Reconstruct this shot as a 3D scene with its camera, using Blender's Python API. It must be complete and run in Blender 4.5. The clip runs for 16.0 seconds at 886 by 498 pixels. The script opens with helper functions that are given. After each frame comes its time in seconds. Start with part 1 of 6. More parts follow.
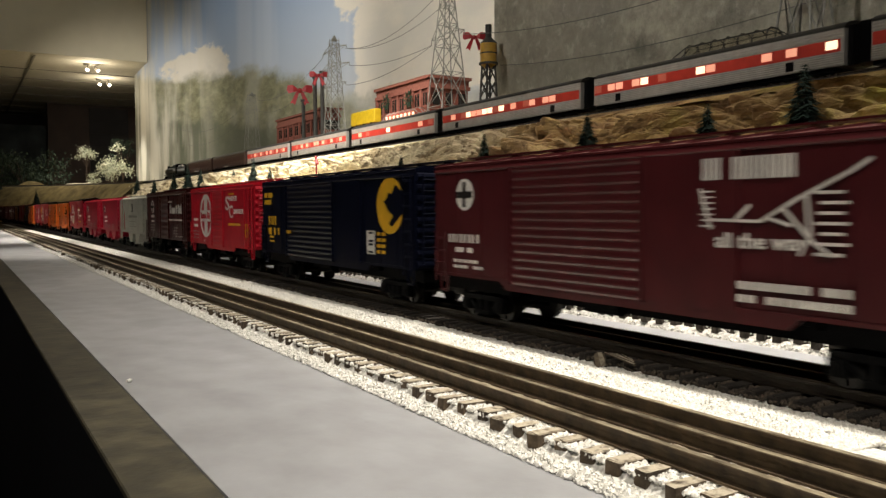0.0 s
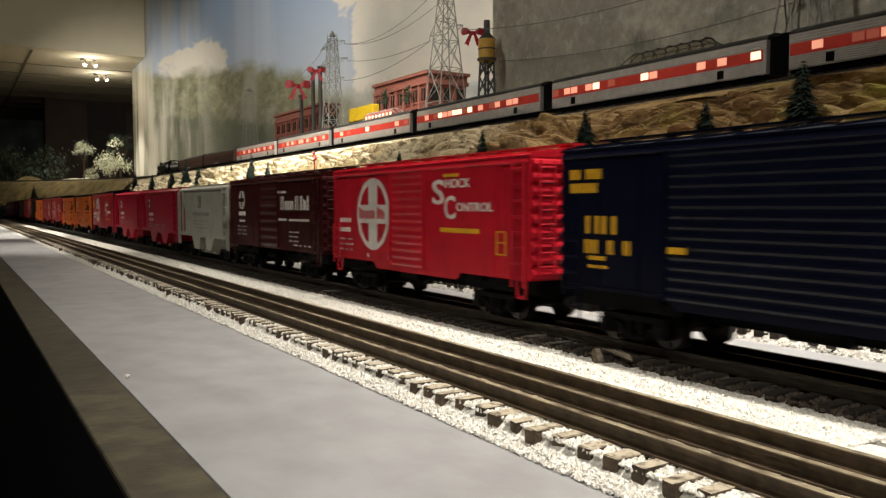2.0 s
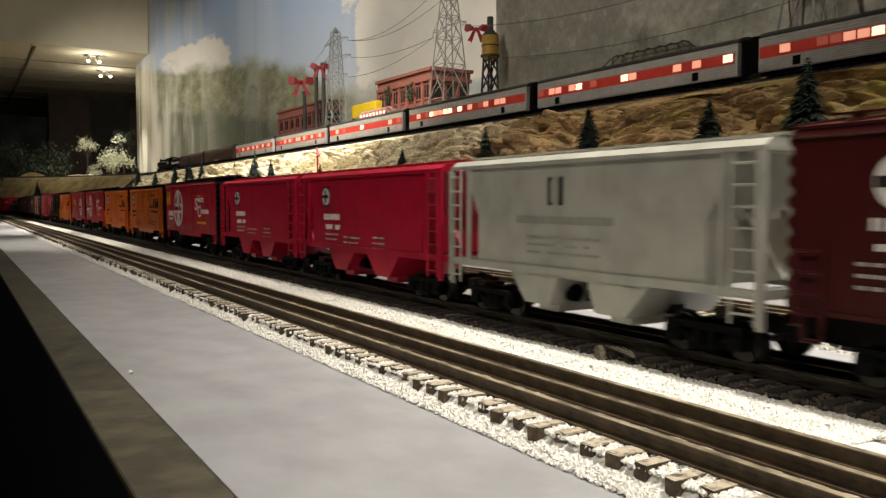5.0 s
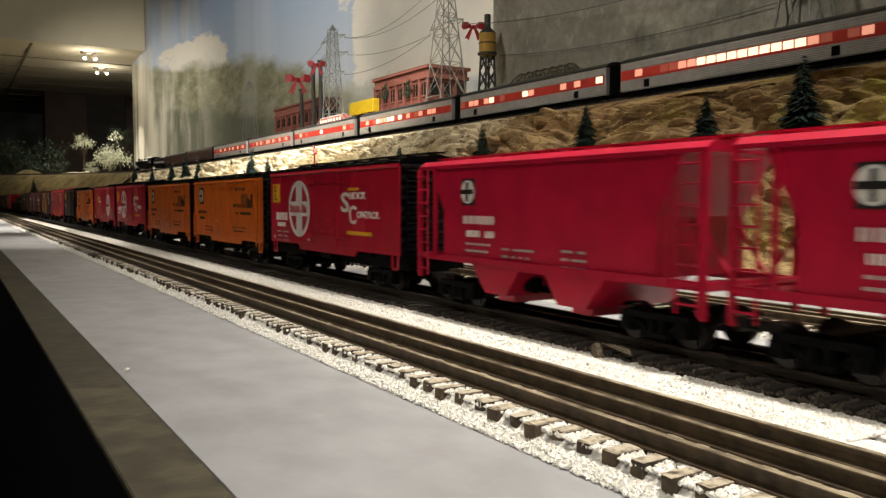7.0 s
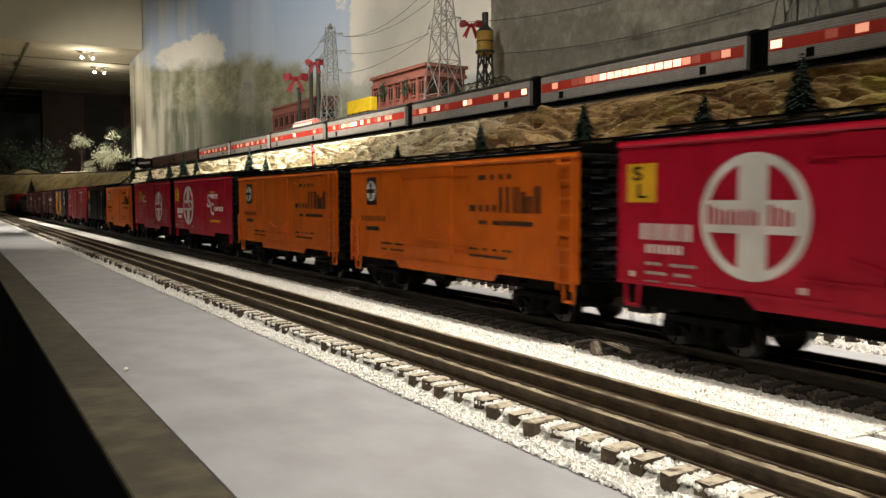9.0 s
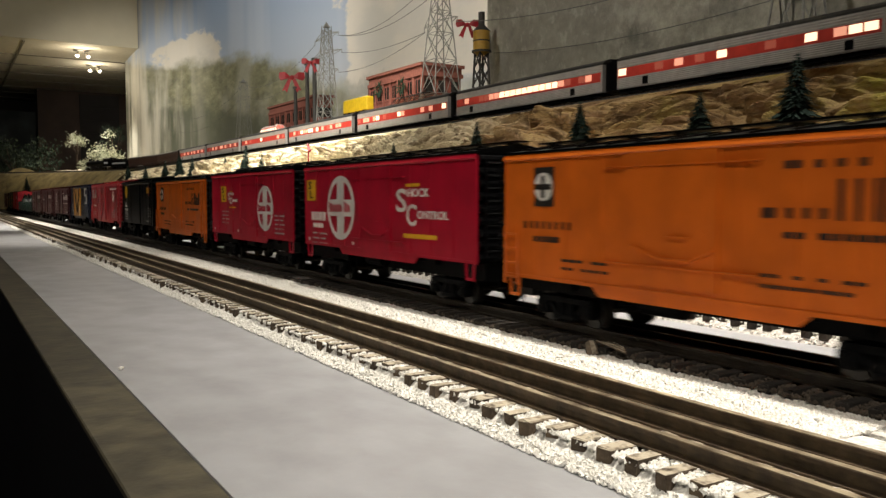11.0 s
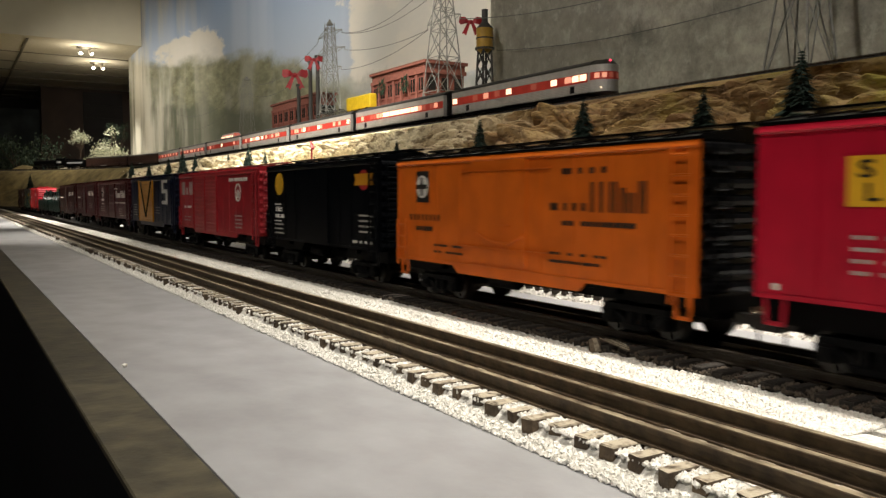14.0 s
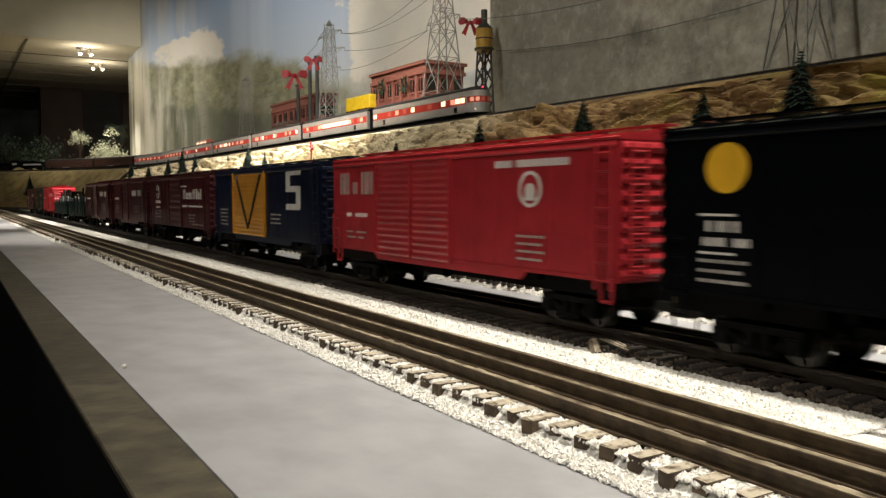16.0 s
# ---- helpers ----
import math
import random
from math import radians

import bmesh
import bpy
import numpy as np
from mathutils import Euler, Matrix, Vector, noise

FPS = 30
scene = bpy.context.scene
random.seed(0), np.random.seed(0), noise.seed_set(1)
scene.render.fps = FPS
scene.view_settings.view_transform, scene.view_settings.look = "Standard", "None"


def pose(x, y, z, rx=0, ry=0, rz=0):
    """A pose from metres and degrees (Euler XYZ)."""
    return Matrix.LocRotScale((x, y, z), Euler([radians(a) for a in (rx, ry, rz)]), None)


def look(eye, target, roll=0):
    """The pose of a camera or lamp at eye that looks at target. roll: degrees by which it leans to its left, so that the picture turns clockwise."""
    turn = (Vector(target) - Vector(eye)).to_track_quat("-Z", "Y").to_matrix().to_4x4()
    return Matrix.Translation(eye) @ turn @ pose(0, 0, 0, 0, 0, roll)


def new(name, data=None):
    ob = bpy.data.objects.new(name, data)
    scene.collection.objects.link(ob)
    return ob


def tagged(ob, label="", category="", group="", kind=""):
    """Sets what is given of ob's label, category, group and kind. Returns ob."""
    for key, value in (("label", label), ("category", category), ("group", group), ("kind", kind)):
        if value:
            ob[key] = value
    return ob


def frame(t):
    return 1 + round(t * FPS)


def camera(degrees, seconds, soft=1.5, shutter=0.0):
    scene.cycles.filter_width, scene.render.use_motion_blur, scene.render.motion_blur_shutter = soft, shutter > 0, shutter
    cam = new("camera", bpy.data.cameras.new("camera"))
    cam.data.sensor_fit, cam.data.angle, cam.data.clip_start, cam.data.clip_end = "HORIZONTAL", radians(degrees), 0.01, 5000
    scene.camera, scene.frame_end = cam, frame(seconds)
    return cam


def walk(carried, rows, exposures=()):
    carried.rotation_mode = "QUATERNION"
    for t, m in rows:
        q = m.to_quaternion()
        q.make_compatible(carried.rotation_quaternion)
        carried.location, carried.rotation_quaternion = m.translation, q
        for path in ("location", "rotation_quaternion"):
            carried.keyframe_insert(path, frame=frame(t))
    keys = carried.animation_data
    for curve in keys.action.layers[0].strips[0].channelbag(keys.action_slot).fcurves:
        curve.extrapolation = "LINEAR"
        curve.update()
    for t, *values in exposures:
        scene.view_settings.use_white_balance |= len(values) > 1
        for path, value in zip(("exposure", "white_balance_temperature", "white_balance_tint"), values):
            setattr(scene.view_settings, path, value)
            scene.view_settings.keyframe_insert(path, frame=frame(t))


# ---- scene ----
# camera: held still over the edge of the layout, with a slight hand sway
EZ = 1.15                      # height of the lens above the room floor
EYE = Vector((0.0, 0.0, EZ))
cam = camera(57.46, 16.0, soft=1.4, shutter=0.5)


def aim(yaw, pitch, roll):
    y, p = radians(yaw), radians(pitch)
    way = Vector((math.sin(y) * math.cos(p), math.cos(y) * math.cos(p), -math.sin(p)))
    return look(EYE, EYE + way, roll)


SWAY = [
    (0.0, 31.021, 2.706, -0.149), (0.5, 31.128, 2.820, -0.229), (1.0, 31.318, 2.901, -0.134), (1.5, 31.318, 2.901, -0.134),
    (2.0, 31.160, 3.002, -0.066), (2.5, 31.165, 3.058, -0.093), (3.0, 31.089, 3.239, -0.020), (3.5, 31.054, 3.186, 0.0),
    (4.0, 30.942, 3.186, 0.019), (6.5, 31.068, 3.353, 0.038), (7.0, 31.163, 3.391, 0.070), (7.5, 31.156, 3.343, -0.052),
    (8.0, 31.168, 3.308, -0.061), (8.5, 31.154, 3.472, -0.162), (9.0, 31.275, 3.503, -0.110), (11.5, 31.571, 3.554, 0.010),
    (12.0, 31.523, 3.570, 0.043), (12.5, 31.544, 3.744, 0.027), (13.0, 31.560, 3.749, 0.045), (13.5, 31.417, 3.680, 0.020),
    (14.0, 31.344, 3.723, 0.032), (14.5, 31.213, 3.829, -0.158), (15.0, 31.248, 3.771, -0.119), (15.5, 31.313, 3.691, -0.011),
    (16.0, 31.368, 3.691, -0.012)]
walk(cam, [(t, aim(a, b, c)) for t, a, b, c in SWAY])

# layout plan, metres: x across the tracks, y along them, z up
ZR = EZ - 0.067                # rail head of the lower tracks
FRONT_X, MAIN_X, BACK_X = 0.191, 0.303, 0.446
UPPER_X, UPPER_Z = 1.18, EZ + 0.209   # upper line, rail head
TABLE_Z = EZ - 0.081
# light: a dim room, warm spot lamps under the ceiling over the layout, with added fill lamps
world = bpy.data.worlds.new("room_dark")
world.use_nodes = True
world.node_tree.nodes["Background"].inputs[0].default_value = (0.9, 0.85, 0.75, 1)
world.node_tree.nodes["Background"].inputs[1].default_value = 0.002
scene.world = world
scene.view_settings.exposure = 0.0


def spot(at, target, watts, angle, blend=0.6, radius=0.04, colour=(1.0, 0.92, 0.80)):
    data = bpy.data.lights.new("spot_lamp", "SPOT")
    data.energy, data.spot_size, data.spot_blend, data.shadow_soft_size, data.color = watts, radians(angle), blend, radius, colour
    ob = new("spot_lamp", data)
    ob.matrix_world = look(at, target)
    return ob


# a row over the layout, straight above the tracks
for y, w in ((-0.05, 180), (0.5, 90), (1.15, 28)):
    spot((0.40, y, EZ + 1.5), (0.52, y + 0.1, EZ), w, 48, 0.9)
for y, w in ((1.7, 125), (2.5, 215), (3.4, 195)):
    spot((0.30, y, EZ + 1.5), (0.33, y + 0.1, EZ), w, 32, 0.9)
# a row at the aisle: unseen fill lamps added to wash the cars, the slope and the painted wall
for y, w in ((-0.7, 80), (0.7, 34), (2.0, 20)):
    spot((-0.85, y, EZ + 1.6), (0.45, y + 0.9, EZ - 0.05), w, 50, 0.9, radius=0.08)
for y, w in ((0.85, 118), (2.5, 145), (4.2, 150)):
    spot((-0.75, y, EZ + 1.75), (1.8, y + 1.3, EZ + 0.60), w, 70, radius=0.08)
# a strong one on the pale end of the slope, one at the corner of the wall, and an unseen one added to brighten the
# bulkhead
spot((0.64, 2.25, EZ + 1.6), (1.00, 2.85, EZ + 0.10), 375, 72, 0.9)
spot((0.2, 5.2, EZ + 1.35), (1.6, 7.8, EZ + 0.40), 190, 58, 1.0)
spot((-0.3, 4.2, EZ + 1.3), (0.3, 7.0, EZ + 1.6), 31, 80)
# the two twin fixtures under the low ceiling
TWIN = ((1.085, 8.02), (1.31, 8.87))
for x, y in TWIN:
    spot((x, y, EZ + 1.22), (x + 0.05, y + 0.05, EZ + 0.2), 75, 80)
    data = bpy.data.lights.new("bulb_lamp", "POINT")
    data.energy, data.shadow_soft_size, data.color = 3.5, 0.03, (1.0, 0.87, 0.68)
    new("bulb_lamp", data).location = (x, y - 0.07, EZ + 1.21)
# materials
def mat(name, base, second=None, scale=20.0, rough=0.6, metal=0.0, bump=0.0, bump_scale=80.0, detail=6.0, vary=0.0, coat=0.0, spec=0.5, glow=0.0, glow_colour=None, stretch=(1, 1, 1), patch=0.0, dust_light=None):
    m = bpy.data.materials.new(name)
    m.use_nodes = True
    n, l = m.node_tree.nodes, m.node_tree.links
    b = n["Principled BSDF"]
    b.inputs["Roughness"].default_value = rough
    b.inputs["Metallic"].default_value = metal
    b.inputs["Coat Weight"].default_value = coat
    b.inputs["Coat Roughness"].default_value = 0.15
    b.inputs["Specular IOR Level"].default_value = spec
    co = n.new("ShaderNodeTexCoord")
    mp = n.new("ShaderNodeMapping")
    mp.inputs["Scale"].default_value = stretch
    l.new(co.outputs["Object"], mp.inputs["Vector"])
    second = second or tuple(c * 0.75 for c in base)
    tx = n.new("ShaderNodeTexNoise")
    tx.inputs["Scale"].default_value, tx.inputs["Detail"].default_value = scale, detail
    l.new(mp.outputs[0], tx.inputs["Vector"])
    rp = n.new("ShaderNodeValToRGB")
    rp.color_ramp.elements[0].position, rp.color_ramp.elements[1].position = 0.33, 0.67
    rp.color_ramp.elements[0].color, rp.color_ramp.elements[1].color = (*second, 1), (*base, 1)
    l.new(tx.outputs["Fac"], rp.inputs["Fac"])
    out = rp.outputs["Color"]
    if patch:
        t2 = n.new("ShaderNodeTexNoise")
        t2.inputs["Scale"].default_value, t2.inputs["Detail"].default_value = scale * 0.12, 3
        l.new(mp.outputs[0], t2.inputs["Vector"])
        mr = n.new("ShaderNodeMapRange")
        mr.inputs["From Min"].default_value, mr.inputs["From Max"].default_value = 0.35, 0.65
        mr.inputs["To Min"].default_value, mr.inputs["To Max"].default_value = 1 - patch, 1 + patch
        l.new(t2.outputs["Fac"], mr.inputs["Value"])
        mx = n.new("ShaderNodeVectorMath")
        mx.operation = "SCALE"
        l.new(out, mx.inputs[0])
        l.new(mr.outputs[0], mx.inputs["Scale"])
        out = mx.outputs[0]
    if vary:
        oi = n.new("ShaderNodeObjectInfo")
        mr = n.new("ShaderNodeMapRange")
        mr.inputs["To Min"].default_value, mr.inputs["To Max"].default_value = 1 - vary, 1 + vary
        l.new(oi.outputs["Random"], mr.inputs["Value"])
        mx = n.new("ShaderNodeVectorMath")
        mx.operation = "SCALE"
        l.new(out, mx.inputs[0])
        l.new(mr.outputs[0], mx.inputs["Scale"])
        out = mx.outputs[0]
    if dust_light:
        # pale dust in patches on what faces up; also paints tops lit, ends shaded
        ge = n.new("ShaderNodeNewGeometry")
        sp = n.new("ShaderNodeSeparateXYZ")
        l.new(ge.outputs["Normal"], sp.inputs[0])
        up = n.new("ShaderNodeMapRange")
        up.inputs["From Min"].default_value, up.inputs["From Max"].default_value = 0.5, 0.95
        l.new(sp.outputs["Z"], up.inputs["Value"])
        t4 = n.new("ShaderNodeTexNoise")
        t4.inputs["Scale"].default_value, t4.inputs["Detail"].default_value = 330, 4
        l.new(ge.outputs["Position"], t4.inputs["Vector"])
        thin = n.new("ShaderNodeMapRange")
        thin.inputs["From Min"].default_value, thin.inputs["From Max"].default_value = 0.30, 0.52
        l.new(t4.outputs["Fac"], thin.inputs["Value"])
        k = n.new("ShaderNodeMath")
        k.operation = "MULTIPLY"
        l.new(up.outputs[0], k.inputs[0])
        l.new(thin.outputs[0], k.inputs[1])
        mx = n.new("ShaderNodeMix")
        mx.data_type = "RGBA"
        l.new(k.outputs[0], mx.inputs[0])
        l.new(out, mx.inputs[6])
        mx.inputs[7].default_value = (*dust_light, 1)
        out = mx.outputs[2]
    l.new(out, b.inputs["Base Color"])
    if bump:
        t3 = n.new("ShaderNodeTexNoise")
        t3.inputs["Scale"].default_value, t3.inputs["Detail"].default_value = bump_scale, 5
        l.new(mp.outputs[0], t3.inputs["Vector"])
        bp = n.new("ShaderNodeBump")
        bp.inputs["Strength"].default_value, bp.inputs["Distance"].default_value = bump, 0.002
        l.new(t3.outputs["Fac"], bp.inputs["Height"])
        l.new(bp.outputs[0], b.inputs["Normal"])
    if glow:
        b.inputs["Emission Color"].default_value = (*(glow_colour or base), 1)
        b.inputs["Emission Strength"].default_value = glow
    return m


def paint(name, base, rough=0.38, coat=0.12, spec=0.4):
    return mat(name, base, tuple(c * 0.8 for c in base), 60, rough, bump=0.02, bump_scale=900, coat=coat, spec=spec, patch=0.08)


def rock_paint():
    """Carved plaster: ochre and brown washes, paler further along with the strong spot's light painted in, dark streaks
    as crevice shade.
    """
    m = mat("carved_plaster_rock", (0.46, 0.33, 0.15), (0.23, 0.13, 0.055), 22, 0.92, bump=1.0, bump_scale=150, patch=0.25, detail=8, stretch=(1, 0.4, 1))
    n, l = m.node_tree.nodes, m.node_tree.links
    b = n["Principled BSDF"]
    near = b.inputs["Base Color"].links[0].from_socket
    b.inputs["Normal"].links[0].from_node.inputs["Distance"].default_value = 0.008
    co = n.new("ShaderNodeTexCoord")

    def noise_at(scale, detail, rough=0.6):
        t = n.new("ShaderNodeTexNoise")
        t.inputs["Scale"].default_value, t.inputs["Detail"].default_value, t.inputs["Roughness"].default_value = scale, detail, rough
        l.new(co.outputs["Object"], t.inputs["Vector"])
        return t.outputs["Fac"]

    def ranged(v, lo, hi, c=0.0, d=1.0):
        k = n.new("ShaderNodeMapRange")
        k.inputs[1].default_value, k.inputs[2].default_value, k.inputs[3].default_value, k.inputs[4].default_value = lo, hi, c, d
        l.new(v, k.inputs[0])
        return k.outputs[0]

    def num(op, a, c):
        k = n.new("ShaderNodeMath"); k.operation = op
        for i, v in enumerate((a, c)):
            if isinstance(v, (int, float)):
                k.inputs[i].default_value = v
            else:
                l.new(v, k.inputs[i])
        return k.outputs[0]

    def over(fac, a, colour):
        k = n.new("ShaderNodeMix"); k.data_type = "RGBA"
        l.new(fac, k.inputs[0])
        l.new(a, k.inputs[6])
        k.inputs[7].default_value = (*colour, 1)
        return k.outputs[2]

    y = n.new("ShaderNodeSeparateXYZ")
    l.new(co.outputs["Object"], y.inputs[0])
    wander = num("ADD", y.outputs["Y"], ranged(noise_at(5, 5), 0.3, 0.7, -0.35, 0.35))
    col = over(num("MULTIPLY", ranged(wander, 0.95, 0.55), ranged(noise_at(9, 6), 0.45, 0.6)), near, (0.30, 0.26, 0.045))
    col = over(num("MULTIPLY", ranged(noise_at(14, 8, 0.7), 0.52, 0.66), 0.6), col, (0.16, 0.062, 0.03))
    # paler plaster further along, which also carries the strong spot's light
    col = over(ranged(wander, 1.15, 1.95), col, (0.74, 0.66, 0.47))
    # dark brown streaks and pits, painting in the shade of crevices
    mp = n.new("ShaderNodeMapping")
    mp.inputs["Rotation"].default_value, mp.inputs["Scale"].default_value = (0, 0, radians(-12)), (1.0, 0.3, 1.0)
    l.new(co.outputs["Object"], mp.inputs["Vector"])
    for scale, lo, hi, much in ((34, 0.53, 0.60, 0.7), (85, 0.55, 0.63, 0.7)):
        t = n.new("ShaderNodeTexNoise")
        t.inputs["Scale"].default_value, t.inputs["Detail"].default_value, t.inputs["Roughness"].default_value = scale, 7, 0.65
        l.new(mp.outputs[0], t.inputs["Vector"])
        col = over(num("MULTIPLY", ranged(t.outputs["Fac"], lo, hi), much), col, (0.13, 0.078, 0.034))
    l.new(col, b.inputs["Base Color"])
    return m


M_GREY = mat("grey_board_paint", (0.33, 0.335, 0.353), (0.262, 0.264, 0.275), 46, 0.50, bump=0.22, bump_scale=90, patch=0.14, stretch=(1, 0.7, 1), detail=10)
M_EDGE = mat("dark_edge_trim", (0.064, 0.055, 0.034), (0.026, 0.023, 0.016), 75, 0.62, bump=0.25, bump_scale=160, patch=0.3, detail=9)
M_FASCIA = mat("black_fascia", (0.004, 0.004, 0.006), None, 10, 0.7, spec=0.2)
M_BALLAST = mat("pale_ballast", (0.80, 0.79, 0.75), (0.45, 0.43, 0.39), 420, 0.9, bump=0.8, bump_scale=500, patch=0.12)
M_STONE = mat("ballast_stone", (0.80, 0.79, 0.75), (0.53, 0.51, 0.46), 500, 0.9, vary=0.25)
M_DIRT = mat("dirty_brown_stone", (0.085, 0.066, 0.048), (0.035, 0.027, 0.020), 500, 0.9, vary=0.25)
M_RAIL = mat("rusty_rail", (0.10, 0.07, 0.04), (0.045, 0.032, 0.02), 160, 0.5, 0.5, bump=0.15, bump_scale=500)
M_RAILDARK = mat("train_shaded_rail", (0.034, 0.026, 0.017), (0.016, 0.012, 0.009), 160, 0.5, 0.4, bump=0.15, bump_scale=500)
M_RAILTOP = mat("worn_rail_head", (0.36, 0.31, 0.21), (0.085, 0.066, 0.04), 330, 0.5, 0.2, stretch=(1, 0.4, 1), patch=0.4)
M_TIE = mat("weathered_tie", (0.105, 0.075, 0.046), (0.05, 0.035, 0.022), 200, 0.85, bump=0.5, bump_scale=500, vary=0.4, dust_light=(0.42, 0.37, 0.28))
M_TIEMID = mat("brown_tie", (0.050, 0.038, 0.026), (0.024, 0.018, 0.012), 200, 0.85, bump=0.4, bump_scale=500, vary=0.3, dust_light=(0.30, 0.27, 0.20))
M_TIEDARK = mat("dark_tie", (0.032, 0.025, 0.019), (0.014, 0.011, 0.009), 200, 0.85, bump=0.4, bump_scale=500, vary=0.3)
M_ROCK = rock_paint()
M_HILL = mat("dry_grass_hill", (0.26, 0.20, 0.08), (0.13, 0.095, 0.04), 18, 0.95, bump=0.5, bump_scale=120, patch=0.25)
M_PALEGROUND = mat("pale_ground_cover", (0.62, 0.56, 0.44), (0.36, 0.30, 0.20), 25, 0.95, bump=0.4, bump_scale=120)
M_CEIL = mat("ceiling_tile_cream", (0.62, 0.58, 0.46), (0.55, 0.51, 0.40), 30, 0.9, bump=0.1, bump_scale=300)
M_BULK = mat("cream_painted_bulkhead", (0.60, 0.56, 0.43), (0.56, 0.52, 0.40), 6, 0.8)
M_DARKWALL = mat("dark_room_wall", (0.03, 0.026, 0.024), (0.02, 0.018, 0.016), 3, 0.9)
M_BROWNWALL = mat("brown_panel", (0.050, 0.027, 0.016), (0.034, 0.018, 0.011), 6, 0.7)
M_FLOOR = mat("dark_carpet", (0.02, 0.02, 0.024), (0.012, 0.012, 0.015), 60, 0.95)
M_BLACK = mat("black_plastic", (0.0020, 0.0020, 0.0024), (0.0015, 0.0015, 0.0017), 60, 0.28, bump=0.05, bump_scale=400, spec=0.24)
M_TRUCK = mat("dull_black_casting", (0.0022, 0.0023, 0.0026), (0.0014, 0.0014, 0.0016), 60, 0.6, bump=0.1, bump_scale=500, spec=0.06)
M_STEEL = mat("wheel_steel", (0.028, 0.025, 0.022), (0.012, 0.011, 0.010), 80, 0.4, 0.5)
M_WHITE = paint("white_lettering", (0.72, 0.70, 0.66), 0.5)
M_PRINT = paint("faded_small_lettering", (0.40, 0.38, 0.35), 0.5)
M_YELLOW = paint("yellow_lettering", (0.75, 0.42, 0.02), 0.5)
M_BLACKINK = paint("black_lettering", (0.015, 0.013, 0.012), 0.5)
# helpers for meshes
def box(bm, x0, x1, y0, y1, z0, z1):
    v = [bm.verts.new(p) for p in ((x0, y0, z0), (x1, y0, z0), (x1, y1, z0), (x0, y1, z0), (x0, y0, z1), (x1, y0, z1), (x1, y1, z1), (x0, y1, z1))]
    for f in ((3, 2, 1, 0), (4, 5, 6, 7), (0, 1, 5, 4), (1, 2, 6, 5), (2, 3, 7, 6), (3, 0, 4, 7)):
        bm.faces.new([v[i] for i in f])
    return v


def rod(bm, p, q, r, seg=6, r2=None):
    p, q = Vector(p), Vector(q)
    if (q - p).length < 1e-6:
        return
    turn = (q - p).to_track_quat("Z", "Y").to_matrix()
    r2 = r if r2 is None else r2
    a, b = [], []
    for i in range(seg):
        w = 2 * math.pi * (i + 0.5) / seg
        o = Vector((math.cos(w), math.sin(w), 0))
        a.append(bm.verts.new(p + turn @ (o * r)))
        b.append(bm.verts.new(q + turn @ (o * r2)))
    for i in range(seg):
        j = (i + 1) % seg
        bm.faces.new((a[i], a[j], b[j], b[i]))
    bm.faces.new(a[::-1])
    bm.faces.new(b)


def prism(bm, outline, y0, y1):
    """A closed outline in x, z drawn out along y."""
    a = [bm.verts.new((x, y0, z)) for x, z in outline]
    b = [bm.verts.new((x, y1, z)) for x, z in outline]
    k = len(a)
    for i in range(k):
        j = (i + 1) % k
        bm.faces.new((a[i], b[i], b[j], a[j]))
    bm.faces.new(a)
    bm.faces.new(b[::-1])


def mesh_of(name, bm, material, bevel=0.0, smooth=False):
    if bevel:
        bmesh.ops.bevel(bm, geom=bm.edges[:], offset=bevel, segments=1, affect="EDGES", clamp_overlap=True)
    bmesh.ops.recalc_face_normals(bm, faces=bm.faces[:])
    me = bpy.data.meshes.new(name)
    bm.to_mesh(me)
    bm.free()
    for m in (material if isinstance(material, (list, tuple)) else (material,)):
        me.materials.append(m)
    if smooth:
        for p in me.polygons:
            p.use_smooth = True
    return me


def part(name, bm, material, parent=None, label="", bevel=0.0, smooth=False, at=None):
    me = bm if isinstance(bm, bpy.types.Mesh) else mesh_of(name, bm, material, bevel, smooth)
    ob = new(name, me)
    if parent is not None:
        ob.parent = parent
    if at is not None:
        ob.matrix_basis = at
    if label:
        ob["label"] = label
    return ob


def thing(name, label, category, at=None, group="", kind=""):
    ob = new(name)
    ob.empty_display_size = 0.02
    tagged(ob, label, category, group, kind)
    if at is not None:
        ob.matrix_basis = at
    return ob


def setting(name, bm, material, label, category, bevel=0.0, smooth=False):
    return tagged(part(name, bm, material, None, "", bevel, smooth), label, category, "", "structure")


B = bmesh.new
M_GRID = mat("dull_grid_metal", (0.22, 0.20, 0.15), rough=0.6)

# room shell
bm = B(); box(bm, -3.2, 4.2, -2.6, 12.6, -0.1, 0.0)
setting("floor", bm, M_FLOOR, "dark carpeted floor of the dim aisle", "floor")
bm = B(); box(bm, -3.2, 4.2, -2.6, 7.69, EZ + 2.0, EZ + 2.1)
setting("ceiling", bm, M_CEIL, "cream ceiling high over the layout", "ceiling")
bm = B(); box(bm, -3.2, 1.515, 7.69, 7.81, EZ + 1.345, EZ + 2.0)
setting("bulkhead", bm, M_BULK, "cream painted bulkhead where the ceiling steps down", "bulkhead")
bm = B(); box(bm, -3.2, 2.6, 7.81, 12.6, EZ + 1.345, EZ + 1.43)
setting("ceiling_low", bm, M_CEIL, "lower ceiling of cream tiles in a thin grid", "ceiling")
bm = B()
for k in range(7):
    box(bm, -3.2, 2.5, 8.57 + 0.61 * k - 0.010, 8.57 + 0.61 * k + 0.010, EZ + 1.339, EZ + 1.3455)
